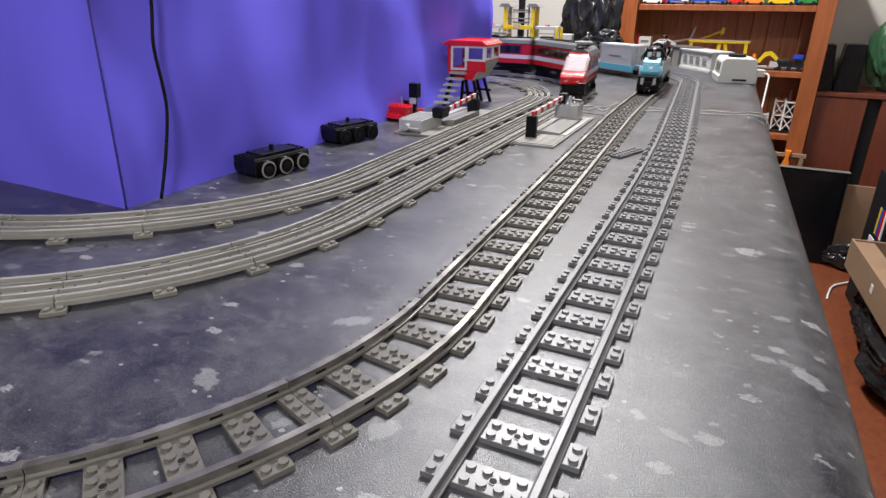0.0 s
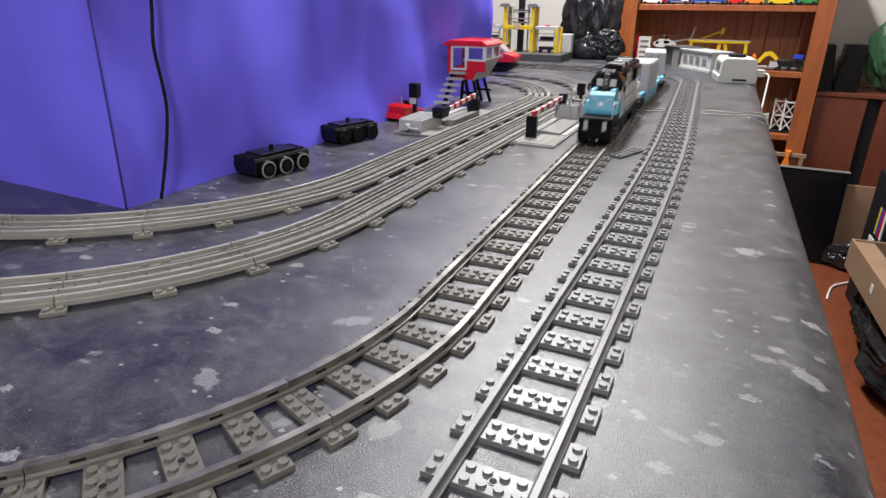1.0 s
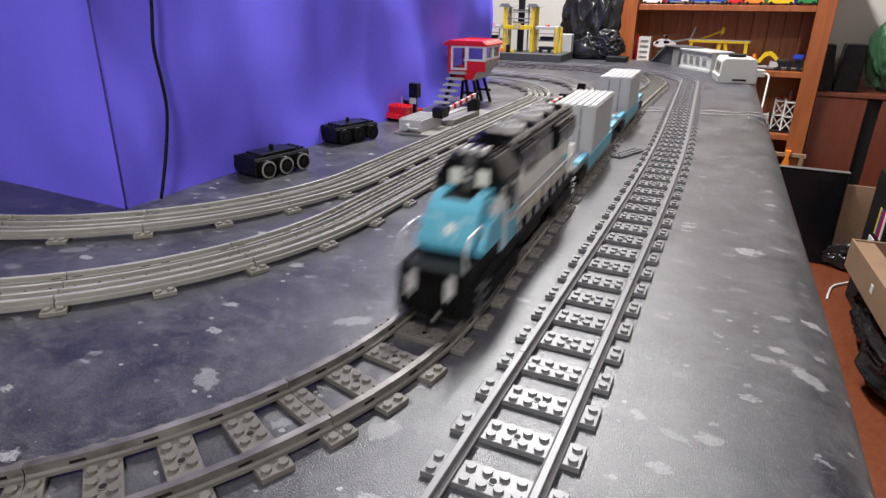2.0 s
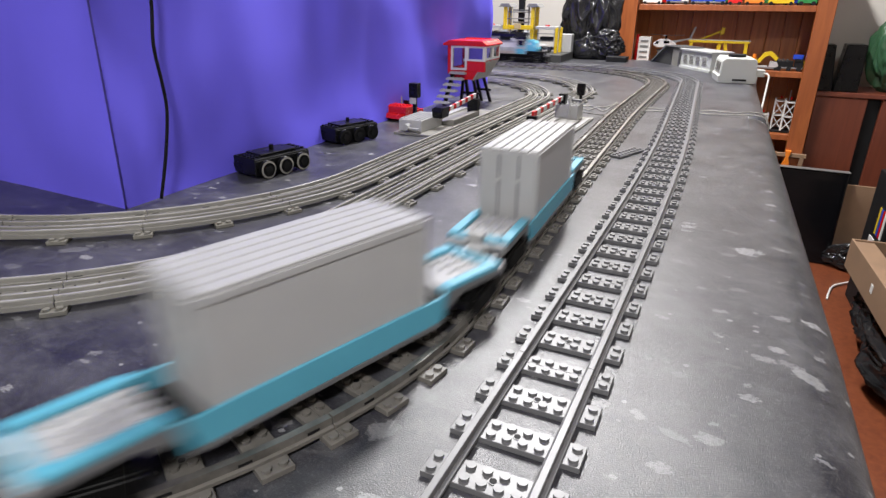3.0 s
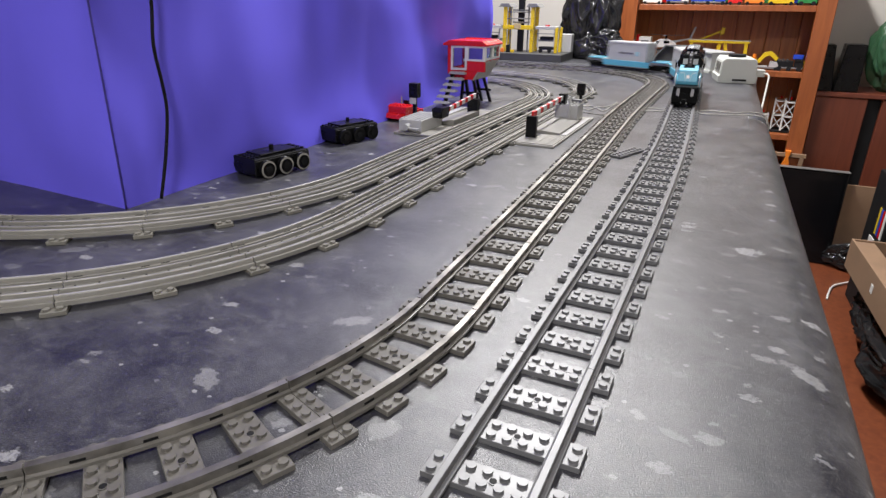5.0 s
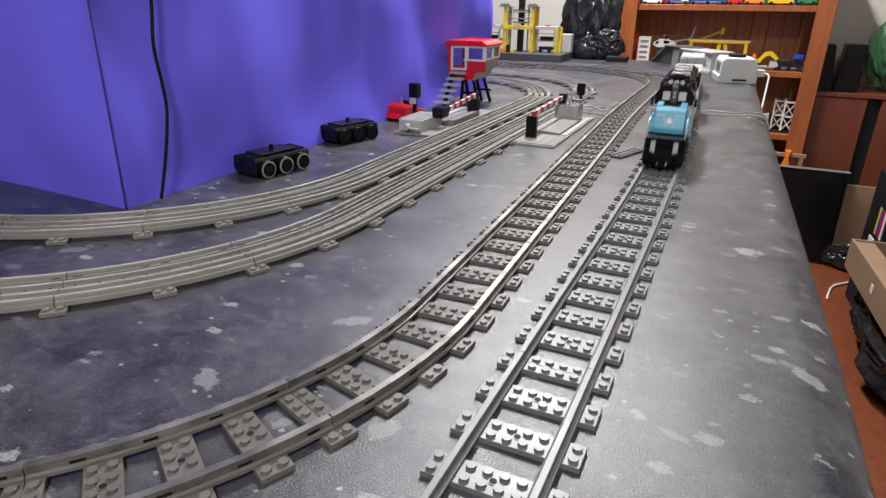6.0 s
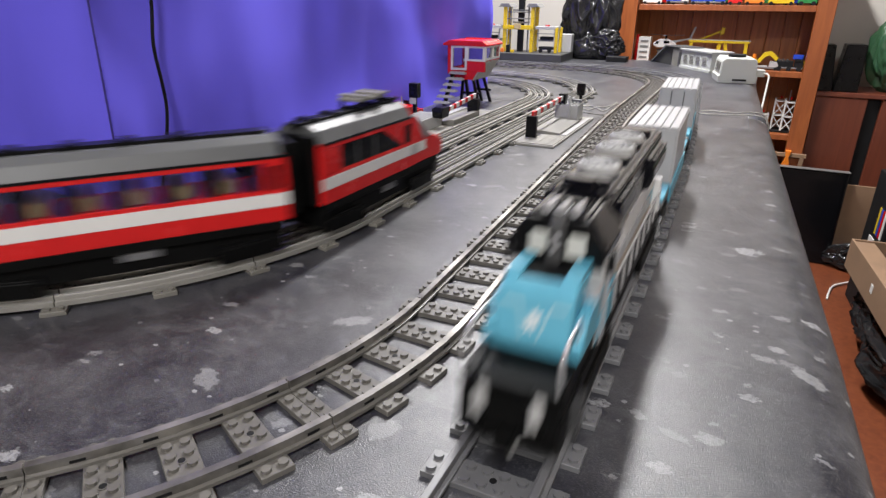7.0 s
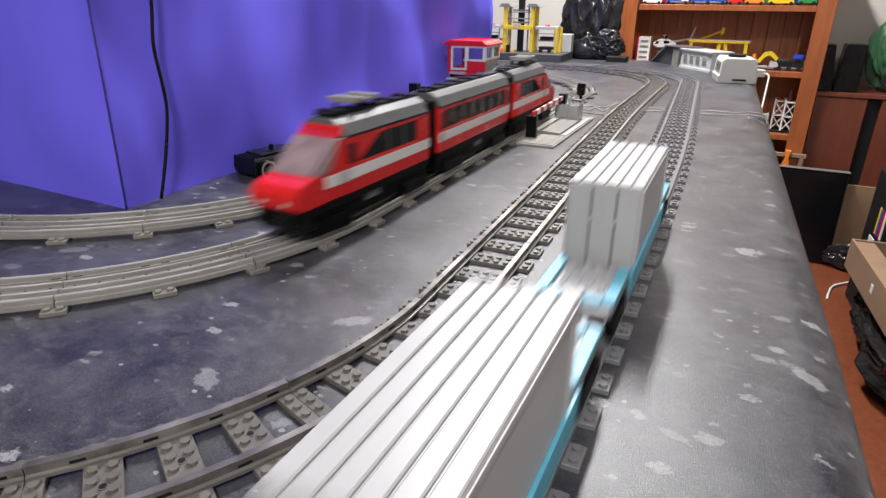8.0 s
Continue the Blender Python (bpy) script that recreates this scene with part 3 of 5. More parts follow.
def crossing_east():
    root = empty("level_crossing", "light grey toy level crossing with striped barrier beside the track", "level crossing", "level crossing halves")
    bm = B()
    box(bm, -222, -158, 645, 905, 0, 3.2, 0.4)
    part("base_plate", bm, "old_sleeper", root)
    for k in range(9):
        y = 648 + k * 8
        part("tread", box(B(), -220, -160, y, y + 5.4, 3.1, 4.6, 0.3), "old_sleeper", root)
    part("ramp", prism(B(), [(-214, 3), (-170, 3), (-170, 7.2), (-206, 9.4), (-214, 9.4)], 722, 848, "y", 0.4), "old_grey", root, "pale grey sloping road ramp")
    part("side_ramp", box(B(), -168, -160, 722, 886, 3, 5.2, 0.3), "light_grey", root)
    part("rest_post", box(B(), -214, -198, 686, 694, 3, 36, 0.6), "black", root, "black barrier rest")
    striped_bar(root, -206, 692, 858, 38, 41)
    part("barrier_head", box(B(), -212, -200, 856, 872, 30, 48, 0.6), "black", root)
    bm = B()
    box(bm, -216, -176, 852, 892, 3, 30, 0.6)
    studs(bm, (-212, -204, -196, -188, -180), (856, 864, 872, 880, 888), 30)
    part("motor_box", bm, "light_grey", root)
    part("lever", rod(B(), (-190, 872, 30), 2.2, 11, sides=10), "light_grey", root)
    part("crank", rod(B(), (-198, 868, 37), 2.2, 24, "x", 10), "steel_grey", root)
    for k, (gx, gz) in enumerate(((-204, 36), (-196, 40), (-186, 35))):
        part("gear", rod(B(), (gx, 864 + 5 * k, gz), 5 - k, 3, "x", 12), "steel_grey" if k % 2 else "light_grey", root)
    part("signal_post", box(B(), -183, -178, 884, 889, 3, 50, 0.4), "black", root)
    head = part("signal_head", box(B(), -187, -174, 880, 891, 44, 64, 0.6), "black", root)
    for z in (49, 58):
        part("signal_lens", rod(B(), (-180.5, 878.8, z), 3, 1.6, "y", 12), "smoke", head)
    part("white_post", rod(B(), (-190, 848, 3), 2.2, 42, sides=8), "light_grey", root)
    for off in (0, 4):
        wire = tube(B(), [(-176, 900, 12), (-150, 935 + off, 4), (-140, 960 + off, 1.2), (-150, 990 + off, 1.2), (-162, 1040 + off * 2, 1.2)], 0.8, 6)
        thing("signal_wire", wire, "dark_grey", "thin grey wire on the table by the crossing", "wire", "signal wires", smooth=True)


def crossing_west():
    root = empty("level_crossing", "light grey toy level crossing with striped barrier by the cloth", "level crossing", "level crossing halves")
    part("base_plate", box(B(), -414, -346, 632, 892, 0, 3.2, 0.4), "old_grey", root)
    bm = B()
    box(bm, -410, -370, 642, 720, 3, 22, 0.6)
    studs(bm, (-406, -398, -390, -382, -374), [646 + 8 * k for k in range(9)], 22)
    part("motor_box", bm, "light_grey", root)
    bm = B()
    rod(bm, (-392, 630, 12), 5, 12, "y", 12)
    rod(bm, (-400, 634, 10), 2, 30, "x", 8)
    part("connector", bm, "light_grey", root)
    part("barrier_head", prism(B(), [(684, 20), (708, 20), (712, 26), (714, 36), (690, 36), (684, 30)], -372, -354, "x", 0.6), "black", root)
    part("counterweight", rod(B(), (-380, 702, 29), 3.4, 20, "x", 10), "black", root)
    striped_bar(root, -360, 712, 834, 29, 38)
    part("rest_post", box(B(), -369, -349, 820, 830, 3, 33, 0.6), "black", root, "black barrier rest")
    part("ramp", prism(B(), [(-396, 3), (-348, 3), (-348, 13), (-356, 13)], 716, 826, "y", 0.4), "old_grey", root, "pale grey sloping road ramp")
    part("side_ramp", box(B(), -410, -398, 712, 888, 3, 6, 0.3), "light_grey", root)
    part("signal_post", box(B(), -433, -427, 731, 737, 0, 48, 0.4), "black", root)
    head = part("signal_head", box(B(), -438, -422, 727, 741, 42, 66, 0.6), "black", root)
    part("signal_label", box(B(), -436, -424, 725.6, 727.4, 32, 42), "light_grey", head, "pale plate under the signal")
    for z in (50, 59):
        part("signal_lens", rod(B(), (-430, 725.6, z), 3, 1.6, "y", 12), "smoke", head)


def signal_hut():
    root = empty("signal_hut", "red and white brick-built signal hut on black legs with steps", "hut", m=pose(-0.427, 0.983, 0))
    x0, x1, y0, y1 = -40, 40, -40, 40
    for dims in ((x0 + 42, x1, y0, y0 + 6, 66, 86), (x0, x0 + 8, y0, y0 + 6, 60, 114), (x0, x0 + 6, y0 + 6.2, y1 - 8.2, 66, 72), (x0, x0 + 6, y1 - 8, y1, 66, 114),
                 (x0 + 6.2, x1 - 28, y1 - 6, y1, 66, 80), (x1 - 6, x1, y1 - 6, y1, 90, 114), (x1 - 6, x1, y0 + 6.2, y1, 84, 90)):
        part("wall", box(B(), *dims, 0.3), "red", root)
    part("corner_post", box(B(), x1 - 5, x1 + 0.6, y0 - 0.6, y0 + 5, 86, 114, 0.3), "white", root, "white corner post")
    part("under_body", prism(B(), [(x0 + 3, 60), (x0 + 3, 67.5), (x1 - 15, 67.5), (x1 - 26, 50), (x0 + 14, 50)], y0 + 0.5, y1 - 2, "y", 0.5), "red", root)
    part("slope", prism(B(), [(x1 - 27, 49), (x1 - 23, 49), (x1 + 1, 86), (x1 - 3, 86)], y0 + 2, y1 - 2, "y", 0.4), "old_sleeper", root, "brownish grey inverted slope")
    def framed(name, a, b, z0, z1, axis, at, t=3.5):
        f = B()
        if axis == "y":
            for u0, u1, w0, w1 in ((a, a + t, z0, z1), (b - t, b, z0, z1), (a + t, b - t, z0, z0 + t), (a + t, b - t, z1 - t, z1)):
                box(f, u0, u1, at - 1.5, at + 4, w0, w1)
            pane = box(B(), a + t, b - t, at + 1, at + 1.8, z0 + t, z1 - t)
        else:
            for u0, u1, w0, w1 in ((a, a + t, z0, z1), (b - t, b, z0, z1), (a + t, b - t, z0, z0 + t), (a + t, b - t, z1 - t, z1)):
                box(f, at - 4, at + 1.5, u0, u1, w0, w1)
            pane = box(B(), at - 1.8, at - 1, a + t, b - t, z0 + t, z1 - t)
        ob = part(name, f, "white", root, "white %s frame" % name)
        part("pane", pane, "clear", ob)
        return ob
    door = framed("door", x0 + 8, x0 + 42, 68, 114, "y", y0, 4)
    part("door_knob", rod(B(), (x0 + 38, y0 - 4, 88), 2, 4, "y", 10), "white", door)
    framed("window", x0 + 42, x1, 86, 114, "y", y0)
    framed("window", y0 + 2, 0, 88, 114, "x", x1)
    framed("window", 0, y1 - 2, 88, 114, "x", x1)
    roof = B()
    prism(roof, [(x0 - 8, 114), (x1 + 5, 114), (x1 + 5, 117), (x1 - 5, 124), (x0 + 4, 124), (x0 - 8, 117)], y0 - 5, y1 + 4, "y", 0.6)
    studs(roof, [x0 + 12 + 8 * k for k in range(7)], (y1 - 12, y1 - 4), 124)
    part("roof", roof, "red", root)
    part("sign", prism(B(), [(x1 + 2, 116), (x1 + 3, 116), (x1 - 2, 122.5), (x1 - 3, 122.5)], y0 + 14, y1 - 14, "y"), "old_grey", root, "grey plate on the roof")
    for k in range(6):
        bm = B()
        z = 8 + k * 10.5
        box(bm, x0 - 4 + k * 2.4, x0 + 30 + k * 2.4, y0 - 56 + k * 9, y0 - 42 + k * 9, z, z + 3.2, 0.3)
        studs(bm, [x0 + k * 2.4 + 8 * j for j in range(4)], (y0 - 53 + k * 9, y0 - 46 + k * 9), z + 3.2)
        part("step", bm, "light_grey", root)
    part("stair_support", prism(B(), [(y0 - 48, 0), (y0 - 40, 0), (y0 + 4, 62), (y0 - 4, 62)], x0 + 10, x0 + 16, "x"), "black", root)
    for x, y, dx, dy in ((-4, -30, 12, -6), (-4, 24, 12, 6), (12, -30, 16, -4), (12, 24, 16, 4), (-22, 0, -4, 0)):
        p, d = Vector((x, y)), Vector((dx, dy))
        bm = B()
        vs = []
        for q, z in ((p, 52), (p + d, 0)):
            for u, v in ((-2.6, -2.6), (2.6, -2.6), (2.6, 2.6), (-2.6, 2.6)):
                vs.append(bm.verts.new(((q.x + u) * 0.001, (q.y + v) * 0.001, z * 0.001)))
        for f in ((0, 1, 2, 3), (7, 6, 5, 4), (0, 4, 5, 1), (1, 5, 6, 2), (2, 6, 7, 3), (3, 7, 4, 0)):
            bm.faces.new([vs[i] for i in f])
        part("leg", bm, "black", root)
    part("leg_brace", box(B(), -10, 28, -34, -30, 22, 26), "black", root)
    part("leg_brace", box(B(), -10, 28, 26, 30, 22, 26), "black", root)


def transformer():
    root = empty("train_transformer", "aged white train transformer box with black knob", "transformer", m=pose(0.068, 1.602, 0, rz=10))
    bm = B()
    prism(bm, [(-54, 0), (38, 0), (40, 18), (36, 20), (34, 54), (28, 62), (-44, 62), (-50, 54), (-52, 20), (-56, 18)], 0, 120, "y", 1.5)
    part("casing", bm, "case", root)
    part("foot_slot", box(B(), -20, 14, -1.0, 0.6, 6, 11), "matt_black", root)
    for k in range(5):
        part("vent", box(B(), -53.4, -50, 22 + k * 14, 30 + k * 14, 26, 50), "old_grey", root)
    part("knob", rod(B(), (-8, 60, 61), 22, 8, sides=24), "matt_black", root, "black control knob")
    part("plug", box(B(), 37, 60, 20, 40, 16, 34, 1), "case", root)
    for k, off in enumerate((0, 10)):
        cab = tube(B(), [(119, 1640 + off, 25), (131, 1600 + off, 24), (130, 1540, 10 - off), (126, 1450 + off, -14), (121, 1360, -60), (118, 1290, -150), (119, 1270, -330)], 2.3 - k * 0.8)
        thing("mains_cable", cab, "grey_cable", "pale grey cable hanging over the table's edge", "cable", "transformer cables", smooth=True)


def grey_station():
    root = empty("toy_shed", "pale grey toy shed with windows and dark sloping end wall", "toy building", m=pose(-0.117, 1.973, 0, rz=-55))
    part("wall", box(B(), 0, 170, 0, 66, 0, 54, 1), "case", root)
    for k in range(4):
        x = 16 + k * 36
        win = part("window", box(B(), x, x + 24, -1.4, 0.8, 20, 44, 0.3), "case", root)
        for n in range(5):
            part("louvre", box(B(), x + 2, x + 22, -2.2, -1.2, 22 + n * 4.2, 24 + n * 4.2), "old_grey", win)
    part("plinth", box(B(), -2, 172, -3, 67, 0, 8, 0.5), "case", root)
    part("roof", box(B(), -6, 174, -5, 70, 54, 60, 1), "light_grey", root)
    part("roof_hatch", box(B(), -90, 30, 8, 60, 60, 63.5, 1), "charcoal", root, "flat dark roof panel")
    part("porch_wall", box(B(), -66, -6, 6, 12, 0, 54, 0.6), "old_grey", root, "grey wall beside the doorway")
    part("doorway", box(B(), -24, -6.5, 4.6, 6.4, 2, 46), "charcoal", root, "dark doorway")
    part("ramp_wall", prism(B(), [(-206, 0), (-62, 0), (-8, 54), (-8, 58), (-112, 58)], 12, 60, "y", 1), "charcoal", root, "dark grey sloping end wall")
    part("ramp_edge", prism(B(), [(-208, 0), (-200, 0), (-108, 58), (-8, 58), (-8, 62), (-114, 62)], 2, 14, "y", 0.6), "roof_grey", root, "dark edge of the sloping roof")


def far_stage():
    bm = B()
    box(bm, -1020, -500, 1925, 2090, 0, 26, 1.5)
    thing("plinth", bm, "charcoal", "long low charcoal grey plinth at the table's far end", "plinth")
    low = B()
    box(low, -372, -302, 2100, 2150, 0, 18, 1.5)
    thing("black_case", low, "matt_black", "small flat black case lying on the table", "case").matrix_world = pose(0, -0.05, 0)
    root = empty("lift_station", "yellow and grey brick-built lift station on the plinth", "toy building", m=pose(0, 0, 0.026))
    for x in (-729, -627):
        for y in (1985, 2035):
            part("yellow_column", box(B(), x - 6, x + 6, y - 6, y + 6, 0, 150, 0.8), "yellow", root)
        part("column_top", prism(B(), [(x - 24, 150), (x + 24, 150), (x + 14, 162), (x - 14, 162)], 1975, 2045, "y", 0.6), "dark_grey", root)
    part("mast", box(B(), -688, -668, 2004, 2020, 0, 235, 0.8), "matt_black", root)
    part("yellow_beam", box(B(), -735, -621, 1976, 1988, 76, 90, 0.8), "yellow", root)
    part("beam_lamp", rod(B(), (-678, 1972, 84), 5, 6, "y", 12), "white", root)
    for x in (-711, -645):
        part("lift_rail", box(B(), x - 2, x + 2, 1990, 1996, 0, 150, 0.4), "dark_grey", root)
    part("lift_cage", box(B(), -704, -652, 1994, 2030, 96, 102, 0.6), "dark_grey", root)
    part("cage_top", box(B(), -704, -652, 1994, 2030, 138, 142, 0.6), "charcoal", root)
    part("beam_block", box(B(), -690, -666, 1970, 1978, 78, 96, 0.6), "tan", root)
    for x in (-700, -660):
        part("hanger", rod(B(), (x, 1996, 102), 1.6, 36, sides=8), "light_grey", root)
    for z in (112, 134):
        part("cross_rod", rod(B(), (-727, 1990, z), 2, 100, "x", 8), "dark_grey", root)
    for x0, x1 in ((-820, -742), (-614, -536)):
        bm = B()
        box(bm, x0, x1, 1980, 2040, 78, 88, 0.8)
        studs(bm, range(int(x0) + 6, int(x1) - 4, 10), (1984, 2036), 88)
        part("deck", bm, "light_grey", root)
        part("lower_deck", box(B(), x0 + 4, x1 - 4, 1990, 2030, 38, 44, 0.8), "dark_grey", root)
        part("valve", rod(B(), ((x0 + x1) / 2, 1996, 88), 8, 5, sides=14), "red", root)
        xe = x0 if x0 < -800 else x1
        part("yellow_post", box(B(), xe - 5, xe + 5, 1976, 1988, 0, 84, 0.8), "yellow", root)
        part("yellow_post", box(B(), xe - 5, xe + 5, 2030, 2042, 0, 84, 0.8), "yellow", root)
        cx = (x0 + x1) / 2
        part("truck", box(B(), cx - 24, cx + 24, 1984, 2020, 10, 20, 1), "matt_black", root)
        for wx in (-16, 16):
            part("truck_wheel", rod(B(), (cx + wx, 1980, 7), 7, 6, "y", 12), "matt_black", root)
        part("pulley", box(B(), cx - 22, cx + 22, 1986, 2016, 44, 54, 1), "matt_black", root)
        for px in (-30, 30):
            part("stay", box(B(), cx + px - 2, cx + px + 2, 1984, 1990, 20, 80, 0.4), "light_grey", root)
        part("crossbar", rod(B(), (x0 + 6, 1982, 64), 1.6, x1 - x0 - 12, "x", 8), "dark_grey", root)
    for x, mat, h in ((-742, "green", 12), (-700, "matt_black", 26), (-684, "yellow", 9), (-722, "orange", 14)):
        thing("toy_crate", box(B(), x - 6, x + 6, 1940, 1952, 26, 26 + h, 1.2), mat, "small %s toy crate on the plinth" % mat.replace("matt_", ""), "crate", "toy crates")
    thing("pale_carton", box(B(), -548, -500, 2052, 2086, 26, 88, 2), "light_grey", "pale grey carton standing behind the lift station", "carton")


def crumpled(name, mat, label, category, at, size, seed, hang=1.0, rough=1.0):
    """A slack plastic bag: a lump with sharp folds, flat underneath."""
    bm = B()
    bmesh.ops.create_icosphere(bm, subdivisions=6, radius=1)
    for v in bm.verts:
        n = v.co.normalized()
        p = Vector((n.x, n.y, n.z * hang)) * 1.5 + Vector((seed, seed * 0.7, 0))
        w = Vector((noise.noise(p * 1.3), noise.noise(p * 1.3 + Vector((9, 0, 0))), noise.noise(p * 1.3 + Vector((0, 9, 0))))) * 1.7
        d, e = noise.voronoi((p + w * 0.22) * 1.6)[0], noise.voronoi((p + w * 0.25) * 3.3 + Vector((3, 1, 7)))[0]
        ridge = 0.2 - 0.34 * (d[1] - d[0]) - 0.12 * (e[1] - e[0])
        q = n * (0.92 + rough * (0.34 * noise.noise(p) + ridge))
        v.co = Vector((q.x * size[0], q.y * size[1], max((q.z + 0.86) * size[2], 0)))
    for f in bm.faces:
        f.smooth = True
    ob = thing(name, bm, mat, label, category)
    ob.matrix_world = pose(*at)
    return ob


# ---- bookcase and its toys ----
CASE_Y, CASE_L, CASE_R = 2.350, -0.394, 0.318
SHELVES = (0.168, -0.052, -0.275, -0.520)


def bookcase():
    root = empty("bookcase", "open stained pine bookcase with boarded back full of toys", "bookcase", m=pose(0, CASE_Y, 0))
    for x0, x1 in ((CASE_L, CASE_L + 0.066), (CASE_R - 0.056, CASE_R)):
        part("stile", box(B(), x0 * 1000, x1 * 1000, -22, 0, -680, 400, 1.5), "pine", root)
        xs = x0 if x0 < 0 else x1 - 0.02
        part("side", box(B(), xs * 1000, (xs + 0.02) * 1000, 0, 270, -680, 400, 1), "pine", root)
    for z in (*SHELVES, 0.38):
        part("shelf", box(B(), CASE_L * 1000 + 20, CASE_R * 1000 - 20, 2, 262, z * 1000, z * 1000 + 20, 1), "pine", root)
    n = 12
    w = (CASE_R - CASE_L - 0.04) * 1000 / n
    for k in range(n):
        x = CASE_L * 1000 + 20 + k * w
        part("back_board", box(B(), x + 0.4, x + w - 0.4, 262, 272, -680, 400, 2), "pine_dark", root)


def wheels(root, length, r, y, n=2):
    for k in range(n):
        x = -length / 2 + r * 1.4 + (length - r * 2.8) * k / (n - 1)
        for yy in (-y - 3, y - 3):
            part("wheel", rod(B(), (x, yy, r), r, 6, "y", 14), "matt_black", root)


def toy_vehicle(name, mat, label, x, y, z, length, high, turn=0.0, cab=None, bed=None, n=2):
    root = empty(name, label, "toy vehicle", "toys on the shelves", pose(x, y, z, rz=turn))
    r = max(5.5, high * 0.16)
    wheels(root, length, r, 15, n)
    L = length / 2
    if bed:
        part("chassis", box(B(), -L, L, -15, 15, r, r + 5, 0.6), "dark_grey", root)
        part("cab", prism(B(), [(L, r + 5), (L, high * 0.6), (L - 6, high), (L - length * 0.3, high), (L - length * 0.32, r + 5)], -15, 15, "y", 1), cab or mat, root)
        part("load", box(B(), -L, L - length * 0.36, -14, 14, r + 5, high * bed, 1), mat, root)
    else:
        part("body", prism(B(), [(-L, r), (L, r), (L, high * 0.5), (L - 8, high * 0.55), (-L, high * 0.58)], -16, 16, "y", 1), mat, root)
        part("cabin", prism(B(), [(-L * 0.75, high * 0.55), (L * 0.5, high * 0.53), (L * 0.22, high), (-L * 0.55, high)], -14, 14, "y", 1), cab or mat, root)
        part("window", prism(B(), [(-L * 0.6, high * 0.6), (L * 0.4, high * 0.6), (L * 0.2, high * 0.93), (-L * 0.5, high * 0.93)], -14.6, -13.9, "y"), "smoke", root)
    part("headlight", box(B(), L - 0.5, L + 1, -12, -7, r + 4, r + 8, 0.3), "white", root)
    return root


def shelf_toys():
    z = SHELVES[0] + 0.02
    y = CASE_Y + 0.045
    top = ((-0.285, 68, "white", None, 34, None), (-0.195, 78, "blue", "white", 40, 0.7), (-0.088, 118, "blue", "blue", 38, 0.5), (0.003, 46, "red", "white", 36, None),
           (0.066, 62, "orange", "yellow", 38, None), (0.151, 80, "yellow", None, 38, None), (0.232, 58, "green", "green", 44, None))
    for x, length, mat, cabm, high, bed in top:
        toy_vehicle("toy_truck" if bed else "toy_car", mat, "%s toy %s standing on the pine shelf" % (mat, "truck" if bed else "car"), x, y, z, length, high, 0, cabm, bed, 3 if length > 100 else 2)
    for x, mat in ((-0.24, "red"), (-0.05, "green"), (0.11, "green"), (0.19, "blue")):
        toy_vehicle("toy_car", mat, "%s toy car at the back of the shelf" % mat, x, y + 0.09, z, 60, 40)
    z = SHELVES[1] + 0.02
    heli = empty("toy_helicopter", "white toy helicopter with dark rotor on the shelf", "toy helicopter", "toys on the shelves", pose(-0.235, CASE_Y + 0.07, z + 0.032, rz=12))
    part("fuselage", prism(B(), [(-58, 30), (-40, 16), (40, 14), (56, 30), (44, 44), (10, 62), (-28, 58), (-52, 42)], -18, 18, "y", 4), "white", heli)
    part("stand", box(B(), -30, 30, -22, 22, -72, 0.5, 1), "dark_grey", heli, "dark grey display stand")
    part("tail_boom", prism(B(), [(38, 38), (120, 62), (122, 67), (30, 52)], -3, 3, "y", 1), "light_grey", heli)
    part("tail_fin", prism(B(), [(108, 60), (122, 64), (138, 122), (130, 124)], -2.5, 2.5, "y", 0.8), "light_grey", heli)
    part("mast", rod(B(), (2, 0, 58), 5, 22, sides=10), "matt_black", heli)
    for k in range(3):
        bm = B()
        a = k * math.tau / 3 + 0.3
        d, n = Vector((math.cos(a), math.sin(a))), Vector((-math.sin(a), math.cos(a)))
        prism(bm, [tuple(Vector((2, 0)) + d * u + n * v) for u, v in ((4, -5), (96, -5), (96, 5), (4, 5))], 78, 80, "z")
        part("rotor_blade", bm, "dark_grey", heli)
    for s in (-1, 1):
        part("skid", rod(B(), (-36, s * 16, 3), 2.5, 76, "x", 8), "matt_black", heli)
        part("skid_strut", rod(B(), (0, s * 16, 3), 2, 16, sides=8), "matt_black", heli)
    part("cockpit_window", prism(B(), [(-54, 34), (-34, 34), (-30, 52), (-44, 48)], -18.6, 18.6, "y"), "smoke", heli)
    part("side_window", box(B(), -8, 18, -18.6, 18.6, 38, 50), "smoke", heli)
    for ob in heli.children:
        ob.data.transform(Matrix.Diagonal((0.78, 0.78, 0.72, 1)))
    heli.matrix_world = pose(-0.222, CASE_Y + 0.07, z + 0.052, rz=12)
    kiosk = empty("toy_house", "white and red toy house front with slats", "toy building", "toys on the shelves", pose(-0.298, CASE_Y + 0.05, z))
    part("wall", box(B(), -22, 24, 0, 40, 0, 102, 1), "white", kiosk)
    part("red_side", box(B(), -32, -22, 0, 40, 0, 110, 1), "red", kiosk)
    for k in range(4):
        part("slat", box(B(), -14, 16, -1.5, 1, 22 + k * 20, 30 + k * 20), "dark_grey", kiosk)
    gantry = empty("toy_gantry", "yellow toy gantry crane frame with slanted jib", "toy crane", "toys on the shelves", pose(-0.03, CASE_Y + 0.06, z))
    for x in (-96, 96):
        part("gantry_post", prism(B(), [(x - 7, 0), (x + 9, 0), (x + 6, 88), (x - 6, 88)], 0, 14, "y", 0.8), "yellow", gantry)
    part("gantry_beam", box(B(), -106, 106, -2, 16, 86, 95, 0.8), "yellow", gantry)
